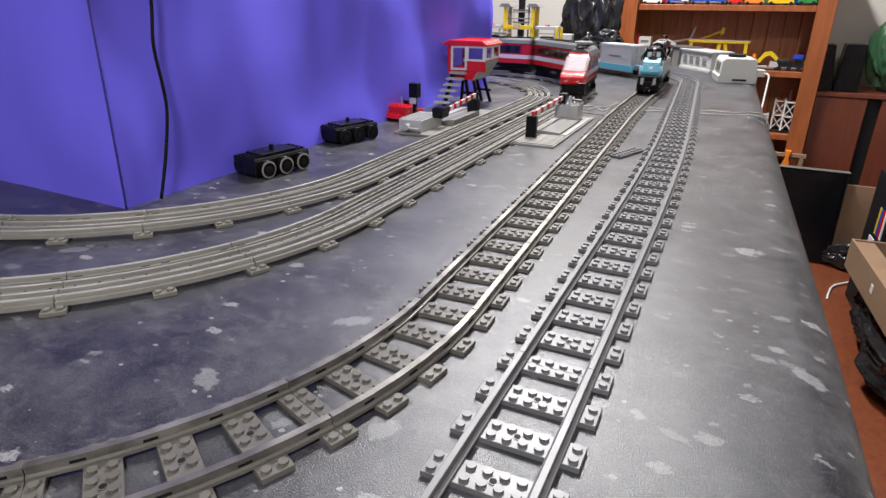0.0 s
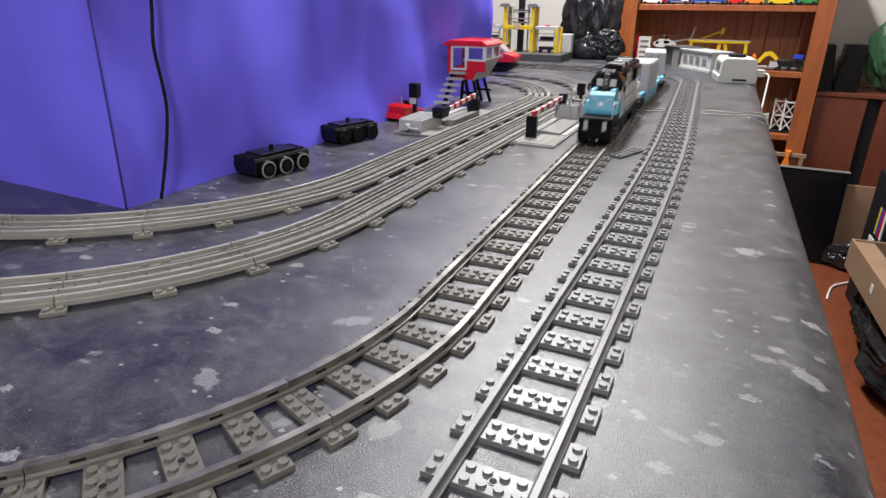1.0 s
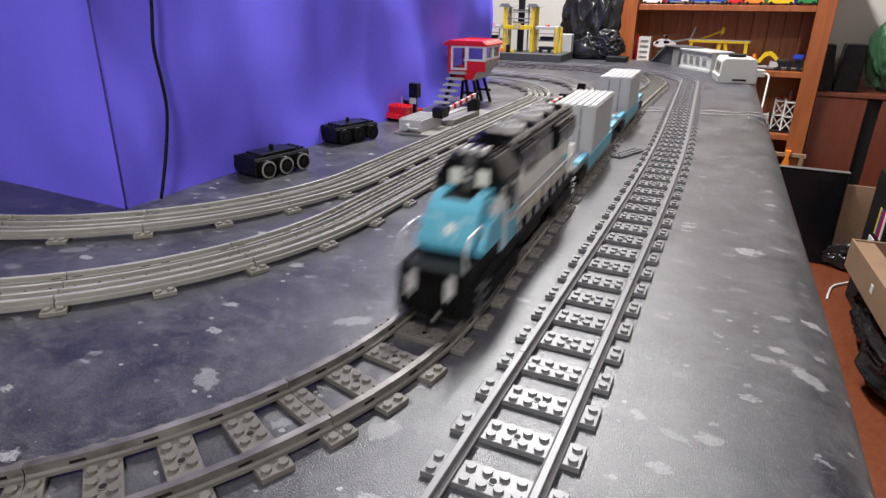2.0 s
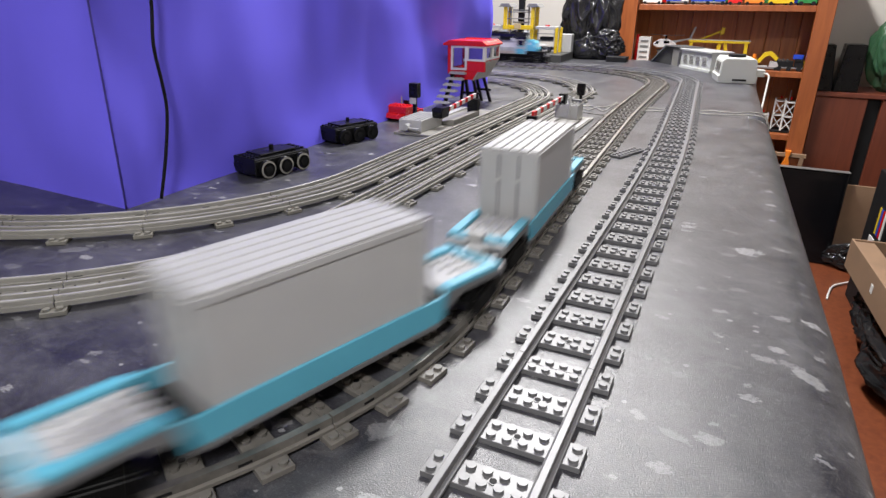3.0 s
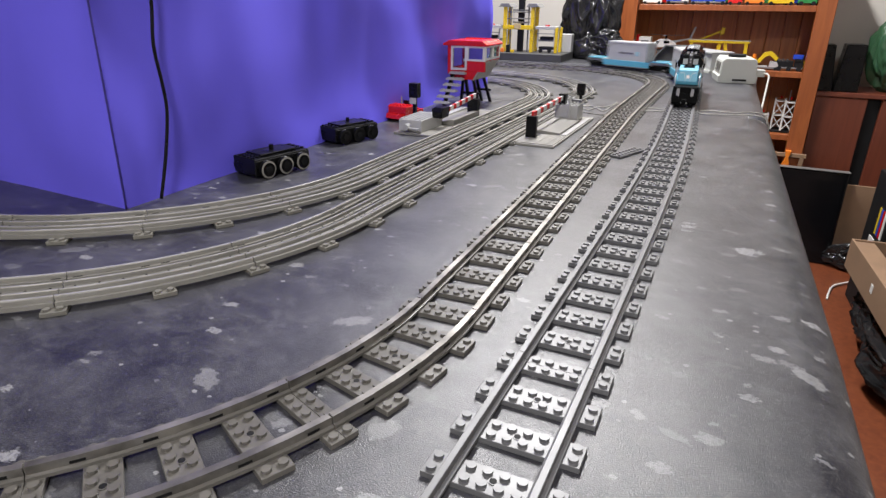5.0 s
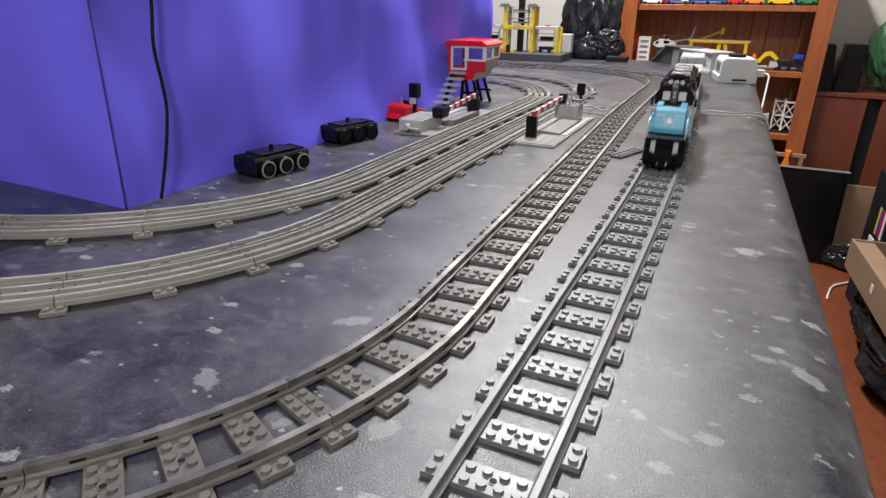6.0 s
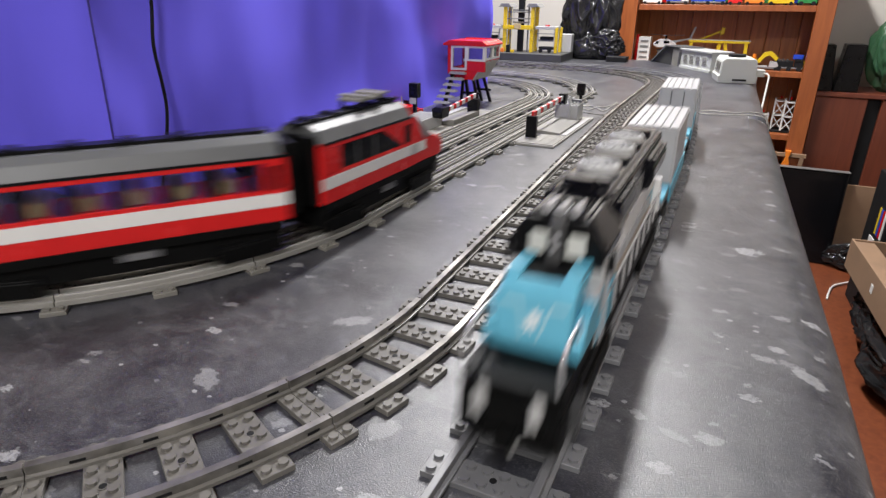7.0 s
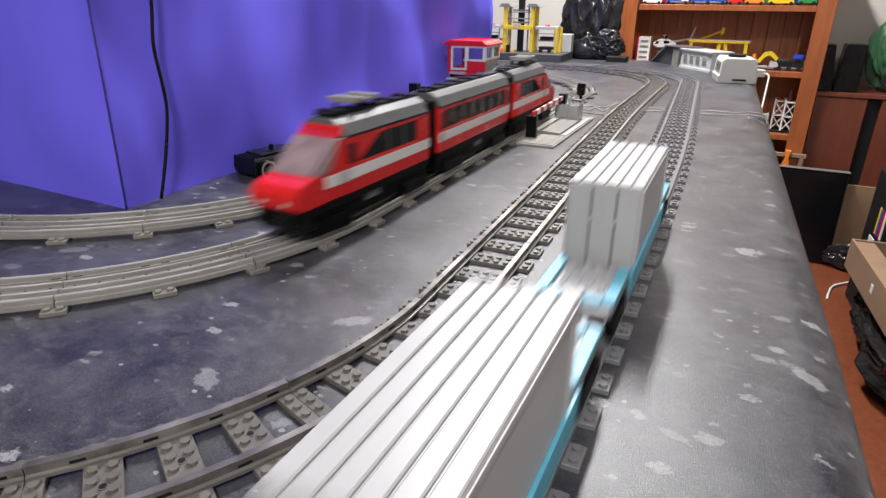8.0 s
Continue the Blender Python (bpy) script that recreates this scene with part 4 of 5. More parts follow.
    part("rail", box(B(), -110, 110, 1, 11, 95, 98), "light_grey", gantry)
    for x in (2, 44):
        part("brace", prism(B(), [(x - 12, 0), (x + 2, 0), (x + (-14 if x > 20 else 10), 86), (x + (-26 if x > 20 else -4), 86)], 2, 12, "y", 0.6), "yellow", gantry)
    part("jib", prism(B(), [(-70, 98), (-54, 98), (8, 126), (6, 133)], 20, 30, "y", 0.8), "yellow", gantry)
    part("jib_head", prism(B(), [(0, 112), (14, 118), (16, 140), (4, 142)], 18, 32, "y", 1), "yellow", gantry)
    dig = toy_vehicle("toy_digger", "silver", "grey toy digger carrier with yellow bucket arm", 0.135, CASE_Y + 0.045, z, 96, 30, 0, "silver", 0.5)
    part("arm", prism(B(), [(-30, 22), (-4, 60), (18, 66), (44, 44), (40, 30), (16, 50), (2, 46), (-14, 22)], -8, 8, "y", 1), "yellow", dig)
    part("bucket", prism(B(), [(-52, 20), (-26, 24), (-24, 38), (-50, 44)], -14, 14, "y", 1), "yellow", dig)
    part("warning_lamp", rod(B(), (-34, -10, 40), 7, 14, sides=12), "orange", dig)
    truck = toy_vehicle("toy_truck", "matt_black", "black and blue toy truck on the shelf", 0.218, CASE_Y + 0.045, z, 86, 50, 0, "matt_black", 0.7, 3)
    part("cab_top", box(B(), 8, 40, -15.5, 15.5, 42, 56, 1), "blue", truck, "blue cab top")
    part("cab_window", box(B(), 18, 36, -16.2, -15, 32, 42), "smoke", truck)
    for k in range(3):
        part("load_bar", box(B(), -38 + k * 13, -31 + k * 13, -14.6, 14.6, 32, 40, 0.5), "charcoal", truck)
    part("tail_lamp", box(B(), 42, 52, -10, 4, 14, 34, 1), "yellow", truck)
    z = SHELVES[2] + 0.02
    tow = empty("lattice_tower", "white lattice toy towers on a black base", "toy tower", "toys on the shelves", pose(0.215, CASE_Y + 0.05, z))
    part("base", box(B(), -70, 62, -12, 60, 0, 8, 1), "matt_black", tow)
    for x, h, y in ((-46, 58, 20), (4, 112, 26), (36, 112, 0)):
        for dx in (-17, 17):
            for dy in (-14, 14):
                part("tower_post", box(B(), x + dx - 2.5, x + dx + 2.5, y + dy - 2.5, y + dy + 2.5, 8, 8 + h, 0.3), "white", tow)
        for k in range(int(h / 52)):
            z0, z1 = 10 + k * 52, 58 + k * 52
            for a, b in ((-17, 17), (17, -17)):
                part("cross_brace", prism(B(), [(x + a - 2, z0), (x + a + 2, z0), (x + b + 2, z1), (x + b - 2, z1)], y - 17 + (0.6 if a > 0 else 0), y - 14.5, "y"), "white", tow)
            part("ring_beam", box(B(), x - 19, x + 19, y - 17, y + 17, z1, z1 + 4, 0.3), "white", tow)
        part("red_lamp", rod(B(), (x, y, h + 10), 3, 8, sides=8), "red", tow)
    part("antenna", rod(B(), (30, 10, 112), 1.6, 44, sides=6), "light_grey", tow)


# ---- the corner beyond the table's edge ----
def corner():
    cup = empty("cupboard", "red-brown low cupboard with a black gap between doors", "cupboard", m=pose(0, 2.38, 0))
    part("carcass", box(B(), 322, 1100, 22, 240, -680, -112, 1), "matt_black", cup)
    part("top", box(B(), 318, 1100, -4, 242, -112, -96, 2), "mahogany", cup)
    part("door", box(B(), 324, 484, 0, 20, -660, -114, 2), "mahogany", cup)
    part("door", box(B(), 526, 1090, 0, 20, -660, -114, 2), "mahogany", cup)
    for x0, x1, h, turn in ((322, 366, 158, 0), (372, 446, 160, 0)):
        bx = empty("loudspeaker", "plain black loudspeaker box standing on the cupboard", "loudspeaker", "black boxes", pose(0, 2.40, -0.096))
        lean = -14 if x0 < 350 else 0
        inset = 0 if x0 < 350 else 12
        part("case", prism(B(), [(x0, 0), (x1 + 3, 0), (x1 + lean, h), (x0 + inset, h)], 0, 90, "y", 2), "black", bx)
        part("front_cloth", prism(B(), [(x0 + 4, 5), (x1 - 3, 5), (x1 + lean - 4, h - 5), (x0 + inset + 4, h - 5)], -2, 1, "y", 0.6), "black", bx)
    crumpled("green_bag", "green_bag", "crumpled dark green plastic bag on the cupboard", "bag", (0.590, 2.46, -0.096), (0.13, 0.075, 0.15), 3.1, 0.4, 0.6)
    tv = empty("flat_screen", "black flat screen standing on the floor against the shelves", "screen", m=pose(0.365, 2.20, -0.680, rx=-4))
    part("bezel", box(B(), -160, 100, 0, 34, 0, 335, 4), "screen", tv)
    part("panel", box(B(), -150, 90, -1.2, 0.8, 22, 322), "screen", tv)
    part("rim", box(B(), -162, 102, -3, 30, 335, 339, 1), "dark_grey", tv, "grey top rim")
    board = thing("cardboard_sheet", box(B(), 452, 575, 2258, 2266, -680, -392, 1), "card", "plain cardboard sheet leaning by the cupboard", "cardboard")
    crate = empty("wooden_rail", "pale wooden rail with orange clamp before the shelves", "rail", m=pose(0, 2.315, 0))
    part("rail", box(B(), 195, 332, 0, 12, -328, -314, 1), "card", crate)
    part("leg", box(B(), 312, 326, 0, 12, -680, -328, 1), "card", crate)
    part("leg", box(B(), 200, 212, 0, 12, -680, -328, 1), "card", crate)
    part("clamp", prism(B(), [(258, -360), (284, -360), (276, -328), (282, -304), (262, -304), (266, -328)], -8, 14, "y", 1), "orange", crate, "orange clamp")
    # bag-shaped dark lump added to cover the sheet's foot, for unclear clutter
    crumpled("black_bag", "bag", "dark lump in place of clutter before the cardboard sheet", "bag", (0.545, 2.19, -0.680), (0.085, 0.035, 0.055), 21.5)
    crumpled("black_bag", "bag", "crumpled black bag on the floor", "bag", (0.68, 1.48, -0.680), (0.23, 0.36, 0.092), 7.7)
    bx = empty("cardboard_box", "open brown cardboard box lying on black bags", "box", m=pose(0.592, 1.555, -0.505, rz=4.7))
    part("side", box(B(), -146, -140, -230, 200, 0, 85, 1), "card", bx)
    part("end", box(B(), -140, 260, 194, 200, 0, 85, 1), "card", bx)
    part("end", box(B(), -140, 260, -230, -224, 0, 85, 1), "card", bx)
    part("bottom", box(B(), -140, 260, -224, 194, 0, 5), "card", bx)
    part("flap", box(B(), -140, -90, -224, 194, 76, 80, 1), "card", bx)
    part("label", box(B(), -147.2, -145.6, -70, -52, 34, 56), "white", bx, "small white label")
    crumpled("black_bag", "bag", "slack black bag inside the cardboard box", "bag", (0.66, 1.56, -0.50), (0.13, 0.15, 0.075), 12.3)
    mag = empty("printed_carton", "dark carton with coloured printed stripes", "box", m=pose(0.57, 1.87, -0.680, rz=4))
    part("carton", box(B(), -70, 200, -90, 90, 0, 420, 2), "matt_black", mag)
    for k, m in enumerate(("white", "red", "blue", "yellow")):
        part("stripe", box(B(), -72, -69.4, -80 + k * 18, -66 + k * 18, 250, 330), m, mag, "%s printed stripe" % m)
    part("white_patch", box(B(), -72, -69.4, -30, 20, 190, 235), "white", mag)
    cab = tube(B(), [(436, 1880, -674), (446, 1935, -674), (466, 2000, -674), (520, 2060, -674)], 3.2)
    thing("white_cable", cab, "white", "white cable lying on the floor", "cable", smooth=True)


spare_plate()
train_motor(-0.434, 0.370, -12, True)
train_motor(-0.453, 0.563, -17, False)
red_car()
crossing_east()
crossing_west()
signal_hut()
transformer()
grey_station()
far_stage()
crumpled("bin_bag", "bag", "glossy crumpled black bin bag slumped by the bookcase", "bag", (-0.430, 2.135, 0.0), (0.095, 0.045, 0.06), 1.4, 0.7)
crumpled("bin_bag", "bag", "glossy black bin bag hanging over the first bag", "bag", (-0.462, 2.16, 0.02), (0.098, 0.06, 0.15), 5.2, 0.6)
bookcase()
shelf_toys()
corner()


def signal_wires():
    for k, pts in enumerate(([(-212, 1016, 1.5), (-190, 996, 1.5), (-180, 1022, 2), (-160, 996, 1.5), (-156, 1072, 1.5), (-148, 1120, 1.5)],
                             [(-214, 1030, 1.5), (-196, 1046, 1.5), (-176, 1030, 3), (-164, 1052, 1.5), (-154, 1108, 3)])):
        thing("signal_wire", tube(B(), pts, 1.0, 6), "grey_cable", "thin grey wire trailing from the crossing signal", "wire", "signal wires", smooth=True)


signal_wires()


def table_wires():
    """Two thin wires that run under the tracks to the table's edge and hang over it."""
    for off, bend in ((0, 4), (34, -3)):
        pts = [(-150, 1040 + off, 1.2), (-81, 1044 + off, 1.2), (-30, 1052 + off + bend, 1.2), (20, 1060 + off - bend, 1.2), (66, 1064 + off + bend, 1.2), (100, 1082 + off, 1.3), (124, 1086 + off, -6), (132, 1088 + off, -40), (134, 1090 + off, -140)]
        thing("signal_wire", tube(B(), pts, 1.0, 6), "grey_cable", "thin grey wire crossing the table under the tracks", "wire", "signal wires", smooth=True)


table_wires()


# ---- trains (each car's own space: +y forward, z from the table, mm) ----
def bogie(parent, y, half, silver=False):
    ob = new("bogie")
    ob.empty_display_size = 0.01
    ob.parent = parent
    ob.matrix_local = pose(0, y * 0.001, 0)
    bm = B()
    box(bm, -23, 23, -half, half, 17, 24, 0.5)
    for x in (-25, 21):
        box(bm, x, x + 4, -half - 2, half + 2, 12, 23, 0.6)
    part("bogie_frame", bm, "deep_black", ob)
    for yy in (-half + 9, half - 9) if half < 30 else (-half + 9, 0, half - 9):
        w = B()
        for x in (-20.5, 17.5):
            rod(w, (x, yy, 18), 8.2, 3, "x", 16)
        rod(w, (-20, yy, 18), 1.5, 40, "x", 8)
        part("wheelset", w, "deep_black", ob)
    return ob


def locomotive():
    root = empty("diesel_locomotive", "azure and light grey toy diesel locomotive with black roof", "locomotive", "azure locomotives")
    # frame, tank and walkway
    bm = B()
    box(bm, -23.5, 23.5, -138, 150, 26, 33, 0.5)
    part("chassis", bm, "deep_black", root)
    tank = part("fuel_tank", box(B(), -19, 19, -34, 34, 13, 26, 1.5), "deep_black", root)
    for y in (-20, 0, 20):
        part("tank_strap", box(B(), -19.6, 19.6, y - 1.5, y + 1.5, 14, 25), "charcoal", tank)
    for x in (-24.4, 22.4):
        part("side_sill", box(B(), x, x + 2, -134, 132, 30, 36, 0.3), "deep_black", root)
    for s in (-1, 1):
        for y in (-128, 134):
            for k in range(3):
                part("step", box(B(), s * 24 - 4, s * 24 + 1.5, y - 6, y + 6, 14 + k * 7, 15.6 + k * 7, 0.2), "charcoal", root)
    # front end: plough, buffers, pale steps, platform and rails
    plough = part("pilot", prism(B(), [(140, 11.5), (156, 11.5), (160, 16), (158, 33), (128, 33)], -23, 23, "x", 0.6), "deep_black", root)
    part("plough_patch", box(B(), -6, 6, 157.5, 160.4, 13.5, 16.5, 0.3), "light_grey", plough)
    for x in (-14, 14):
        part("buffer", rod(B(), (x, 157, 25), 4, 7, "y", 12), "deep_black", root)
    part("coupler", box(B(), -4, 4, 157, 167, 14, 22, 0.6), "deep_black", root)
    for x in (-13, 13):
        part("front_step", prism(B(), [(157.5, 27), (160, 27), (158, 42), (155.5, 42)], x - 2.8, x + 2.8, "x", 0.4), "light_grey", root, "pale grey front step")
        part("knuckle", box(B(), x - 4, x + 4, 152, 158, 36, 43, 0.6), "deep_black", root)
    part("platform", box(B(), -23, 23, 94, 156, 33, 45, 0.5), "deep_black", root)
    for x in (-21.5, 21.5):
        bm = tube(B(), [(x, 154, 44), (x, 154.5, 58), (x, 150, 64), (x, 140, 66), (x, 128, 64), (x, 124, 48)], 1.0, 6)
        part("front_handrail", bm, "silver", root, "silver looped handrail", True)
    # azure nose with its printed emblem and side wings
    nose = part("nose", prism(B(), [(94, 46), (131, 46), (131.5, 52), (124, 72), (118, 76.5), (94, 76.5)], -17.8, 17.8, "x", 0.7), "azure", root)

    def on_slope(u, v):
        return 131.5 - 7.5 * v / 20 + 0.35, 52 + v
    def mark(name, pts, mat, label):
        bm = B()
        top = [bm.verts.new((x * 0.001, on_slope(x, v)[0] * 0.001, on_slope(x, v)[1] * 0.001)) for x, v in pts]
        low = [bm.verts.new((x * 0.001, (on_slope(x, v)[0] - 0.8) * 0.001, on_slope(x, v)[1] * 0.001)) for x, v in pts]
        bm.faces.new(top), bm.faces.new(low[::-1])
        for i in range(len(pts)):
            bm.faces.new((top[i], low[i], low[(i + 1) % len(pts)], top[(i + 1) % len(pts)]))
        part(name, bm, mat, nose, label)
    star = []
    for k in range(14):
        a, r = k * math.pi / 7, 4.6 if k % 2 == 0 else 2.2
        star.append((r * math.sin(a), 9 + r * math.cos(a)))
    mark("emblem", star, "white", "white star-shaped mark")
    for s in (-1, 1):
        mark("stripe", [(s * 15.5, 16.5), (s * 7, 16.5), (s * 3.2, 1.5), (s * 4.4, 1.5), (s * 8.0, 14.8), (s * 15.5, 14.8)], "pale_azure", "pale winged stripe")
    for x in (-23.8, 18):
        fender = part("fender", prism(B(), [(94, 46), (129, 46), (128, 53), (120, 63), (94, 66)], x, x + 5.8, "x", 0.5), "azure", root)
        part("studs", studs(B(), (x + 2.9,), (98, 106, 114), 64.5), "azure", fender)
        part("sand_box", rod(B(), (x + 2.9, 104, 64), 3.6, 8, sides=12), "silver", root, "silver round filler")
    for x in (-17.5, 10):
        part("nose_rail", prism(B(), [(94, 76.5), (118, 76.5), (114, 80), (94, 80)], x, x + 7.5, "x", 0.4), "azure", root)
    part("nose_gap", box(B(), -9.8, 9.8, 94, 115, 76.6, 77.6), "black", root)
    # cab: grey sides, black sloping roof, two pale panes either side of a post
    cab = part("cab", box(B(), -23.6, 23.6, 60, 94, 36, 82, 0.6), "light_grey", root)
    part("cab_front", prism(B(), [(-23, 76), (23, 76), (23, 88), (15, 99), (-15, 99), (-23, 88)], 91, 95, "y", 0.4), "black", cab)
    # casing white on the panes paints in their bright reflection
    for x in (-14.5, 4.5):
        part("windscreen", prism(B(), [(94.6, 81.5), (97.4, 81.5), (96, 92), (94.6, 92)], x + 0.5, x + 9.5, "x", 0.3), "case", cab, "windscreen pane coloured pale in place of its reflection")
    post = part("windscreen_post", prism(B(), [(94, 78), (100, 78), (98, 98), (92, 103), (84, 103), (94, 94)], -3.6, 3.6, "x", 0.5), "charcoal", cab)
    for z in (86, 91):
        part("headlight", rod(B(), (0, 98, z), 1.7, 2.0, "y", 10), "silver", post)
    roof = part("cab_roof", prism(B(), [(-24.2, 81), (24.2, 81), (24.2, 86), (15.5, 100), (-15.5, 100), (-24.2, 86)], 56, 91, "y", 0.5), "gloss_black", root)
    for x in (-12, -8, -4, 4, 8, 12):
        part("roof_rib", box(B(), x - 1.1, x + 1.1, 57, 90, 99.8, 101.2, 0.3), "gloss_black", roof)
    for s in (-1, 1):
        part("side_window", box(B(), s * 23.6 - 0.5, s * 23.6 + 0.5, 66, 86, 62, 78), "smoke", cab)
        part("window_sill", box(B(), s * 24 - 0.8, s * 24 + 0.8, 65, 87, 59.6, 61.6, 0.2), "azure", cab)
        part("blue_panel", box(B(), s * 23.6 - 0.5, s * 23.6 + 0.5, 61, 93, 37, 52), "azure", cab, "azure lower cab panel")
        part("cab_handrail", rod(B(), (s * 25.3, 92, 38), 0.9, 36), "silver", cab)
        part("mirror", box(B(), s * 26 - 1.4, s * 26 + 1.4, 89, 92, 74, 84, 0.3), "black", cab)
        part("headboard_lamp", rod(B(), (s * 19.5, 93, 55), 3.0, 3, "y", 10), "white", cab)
    # gear behind the cab: horns, bell and the black exhaust lumps
    for x, y in ((-7, 78), (0, 80), (7, 78)):
        part("horn", rod(B(), (x, y, 103), 1.5, 13, "y", 8, 2.8), "silver", root)
    part("horn_foot", box(B(), -9, 9, 76, 80, 100, 104, 0.4), "gloss_black", root)
    part("bell", rod(B(), (20.5, 50, 76), 5.2, 9, sides=14, r2=3.0), "silver", root, "silver bell beside the hood")
    part("bell", rod(B(), (-20.5, 50, 76), 5.2, 9, sides=14, r2=3.0), "silver", root, "silver bell beside the hood")
    # hood
    hood = part("hood", box(B(), -17, 17, -130, 60, 34, 90, 0.5), "light_grey", root)
    for s in (-1, 1):
        x = s * 17.2
        part("white_band", box(B(), x - 0.5, x + 0.5, -128, 58, 56, 70), "white", hood, "white band along the hood")
        part("beige_band", box(B(), x - 0.6, x + 0.6, -128, 58, 36, 44), "beige", hood, "beige band above the walkway")
        for y in (-118, -84, -50, -16, 18):
            for k in range(2):
                part("hood_door", box(B(), x - 0.9, x + 0.9, y + k * 15, y + k * 15 + 13.5, 45.5, 55, 0.3), "container", hood)
        for k in range(9):
            part("grille_bar", box(B(), x - 1.0, x + 1.0, -48 + k * 10, -43 + k * 10, 73, 84, 0.2), "dark_grey", hood)
        part("rear_panel", box(B(), x - 0.8, x + 0.8, -129, -104, 45, 56), "azure", hood, "azure panel")
        # flared radiator wings at the rear and the dynamic-brake blister
        wing = part("radiator_wing", prism(B(), [(s * 16.5, 72), (s * 21.5, 74), (s * 24, 82), (s * 24, 89), (s * 20, 95), (s * 16.5, 96)], -128, -62, "y", 0.5), "gloss_black", root)
        for k in range(11):
            part("wing_rib", box(B(), s * 20.5 - 3.2, s * 20.5 + 3.2, -125 + k * 5.8, -122.4 + k * 5.8, 91, 94.4, 0.2), "gloss_black", wing)
        blister = part("brake_blister", prism(B(), [(s * 16.5, 76), (s * 20.5, 80), (s * 22.5, 88), (s * 22, 96), (s * 16.5, 98)], 4, 52, "y", 0.5), "gloss_black", root)
        for k in range(6):
            part("brake_slat", box(B(), s * 19 - 2.8, s * 19 + 2.8, 7 + k * 7.6, 10.4 + k * 7.6, 96, 98.6, 0.2), "gloss_black", blister)
    deck = part("hood_roof", prism(B(), [(-19, 90), (19, 90), (18.4, 98), (14, 103), (-14, 103), (-18.4, 98)], -132, 56, "y", 0.5), "gloss_black", root)
    for x in (-16, 16):
        for k in range(22):
            part("roof_stud", rod(B(), (x, -126 + 8 * k, 99.4), 2.4, 2.2, sides=8), "gloss_black", deck)
    for y in (-106, -59, -14, 42):
        part("roof_beam", box(B(), -13, 13, y - 3.5, y + 3.5, 102.6, 106.5, 0.5), "gloss_black", deck)
    part("exhaust", box(B(), -7, 7, 47, 56, 102.8, 109, 0.8), "gloss_black", deck)
    for y, r in ((12, 12.5), (-39, 12.5), (-78, 12)):
        bm = B()
        rod(bm, (0, y, 102.8), r, 4.2, sides=24)
        rod(bm, (0, y, 106.9), r, 1.2, sides=24, r2=r - 1.5)
        fan = part("fan", bm, "light_grey", root, "pale grey fan housing")
        bm = B()
        for k in range(6):
            a = k * math.pi / 6
            d, n = Vector((math.cos(a), math.sin(a))) * (r - 2.5), Vector((-math.sin(a), math.cos(a))) * 0.8
            prism(bm, [(p.x, p.y + y) for p in (d + n, -d + n, -d - n, d - n)], 107.9, 108.8 + k * 0.01, "z")
        rod(bm, (0, y, 107.9), 4, 1.6, sides=12)
        part("fan_grille", bm, "steel_grey", fan)
    # rear: pale end posts and rails
    for s in (-1, 1):
        part("end_post", box(B(), s * 20.5 - 3, s * 20.5 + 3, -135, -129, 36, 64, 0.5), "white", root, "white rear corner post")
        part("handrail", rod(B(), (s * 23.8, -132, 56), 0.8, 190, "y", 6), "silver", root)
        for k in range(8):
            part("stanchion", rod(B(), (s * 23.8, -130 + k * 26, 35), 0.8, 21, sides=6), "silver", root)
    part("rear_beam", box(B(), -22, 22, -140, -136, 20, 36, 0.5), "deep_black", root)
    part("rear_coupler", box(B(), -4, 4, -148, -138, 14, 22, 0.6), "deep_black", root)
    for ob in root.children_recursive:
        ob.data.transform(Matrix.Diagonal((1, 1.025, 1, 1)))
    return root, [bogie(root, 91, 36), bogie(root, -91, 36)]


def container(root, shade):
    bm = B()
    box(bm, -23.6, 23.6, -66, 66, 24, 85, 0.5)
    c = part("container", bm, shade, root, "grey ribbed container")
    for k in range(6):
        x = -23.4 + k * 8
        part("roof_rib", box(B(), x, x + 7.0, -66.6, 66.6, 84.6, 86.4, 0.6), shade, c)
    for s in (-1, 1):
        for z0, z1 in ((24.5, 28), (80.5, 84)):
            part("side_rail", box(B(), s * 23.6 - 0.8, s * 23.6 + 0.8, -66.4, 66.4, z0, z1, 0.2), shade, c)
        for y in (-66.6, 63.2):
            part("corner_post", box(B(), s * 23.6 - 0.9, s * 23.6 + 0.9, y, y + 3.4, 24.2, 84.3, 0.2), shade, c)
        if s > 0:
            part("marking", box(B(), 23.1, 24.1, -26, 22, 52, 57), "steel_grey", c, "grey printed bar")
            part("marking", box(B(), 23.1, 24.1, 30, 42, 48, 60), "pale_azure", c, "pale blue printed patch")
        for x0, x1 in ((-22.4, -8.8), (-7.6, 7.6), (8.8, 22.4)):
            part("end_panel", box(B(), x0, x1, s * 66.4 - 1.2, s * 66.4 + 1.2, 25, 84, 0.4), shade, c)
        for x in (-8.2, 8.2):
            part("door_latch", box(B(), x - 2.2, x + 2.2, s * 67.4 - 1, s * 67.4 + 1, 60, 63, 0.3), "light_grey", c)
            part("door_bar", rod(B(), (x, s * 67, 26), 0.8, 56, sides=8), "steel_grey", c)


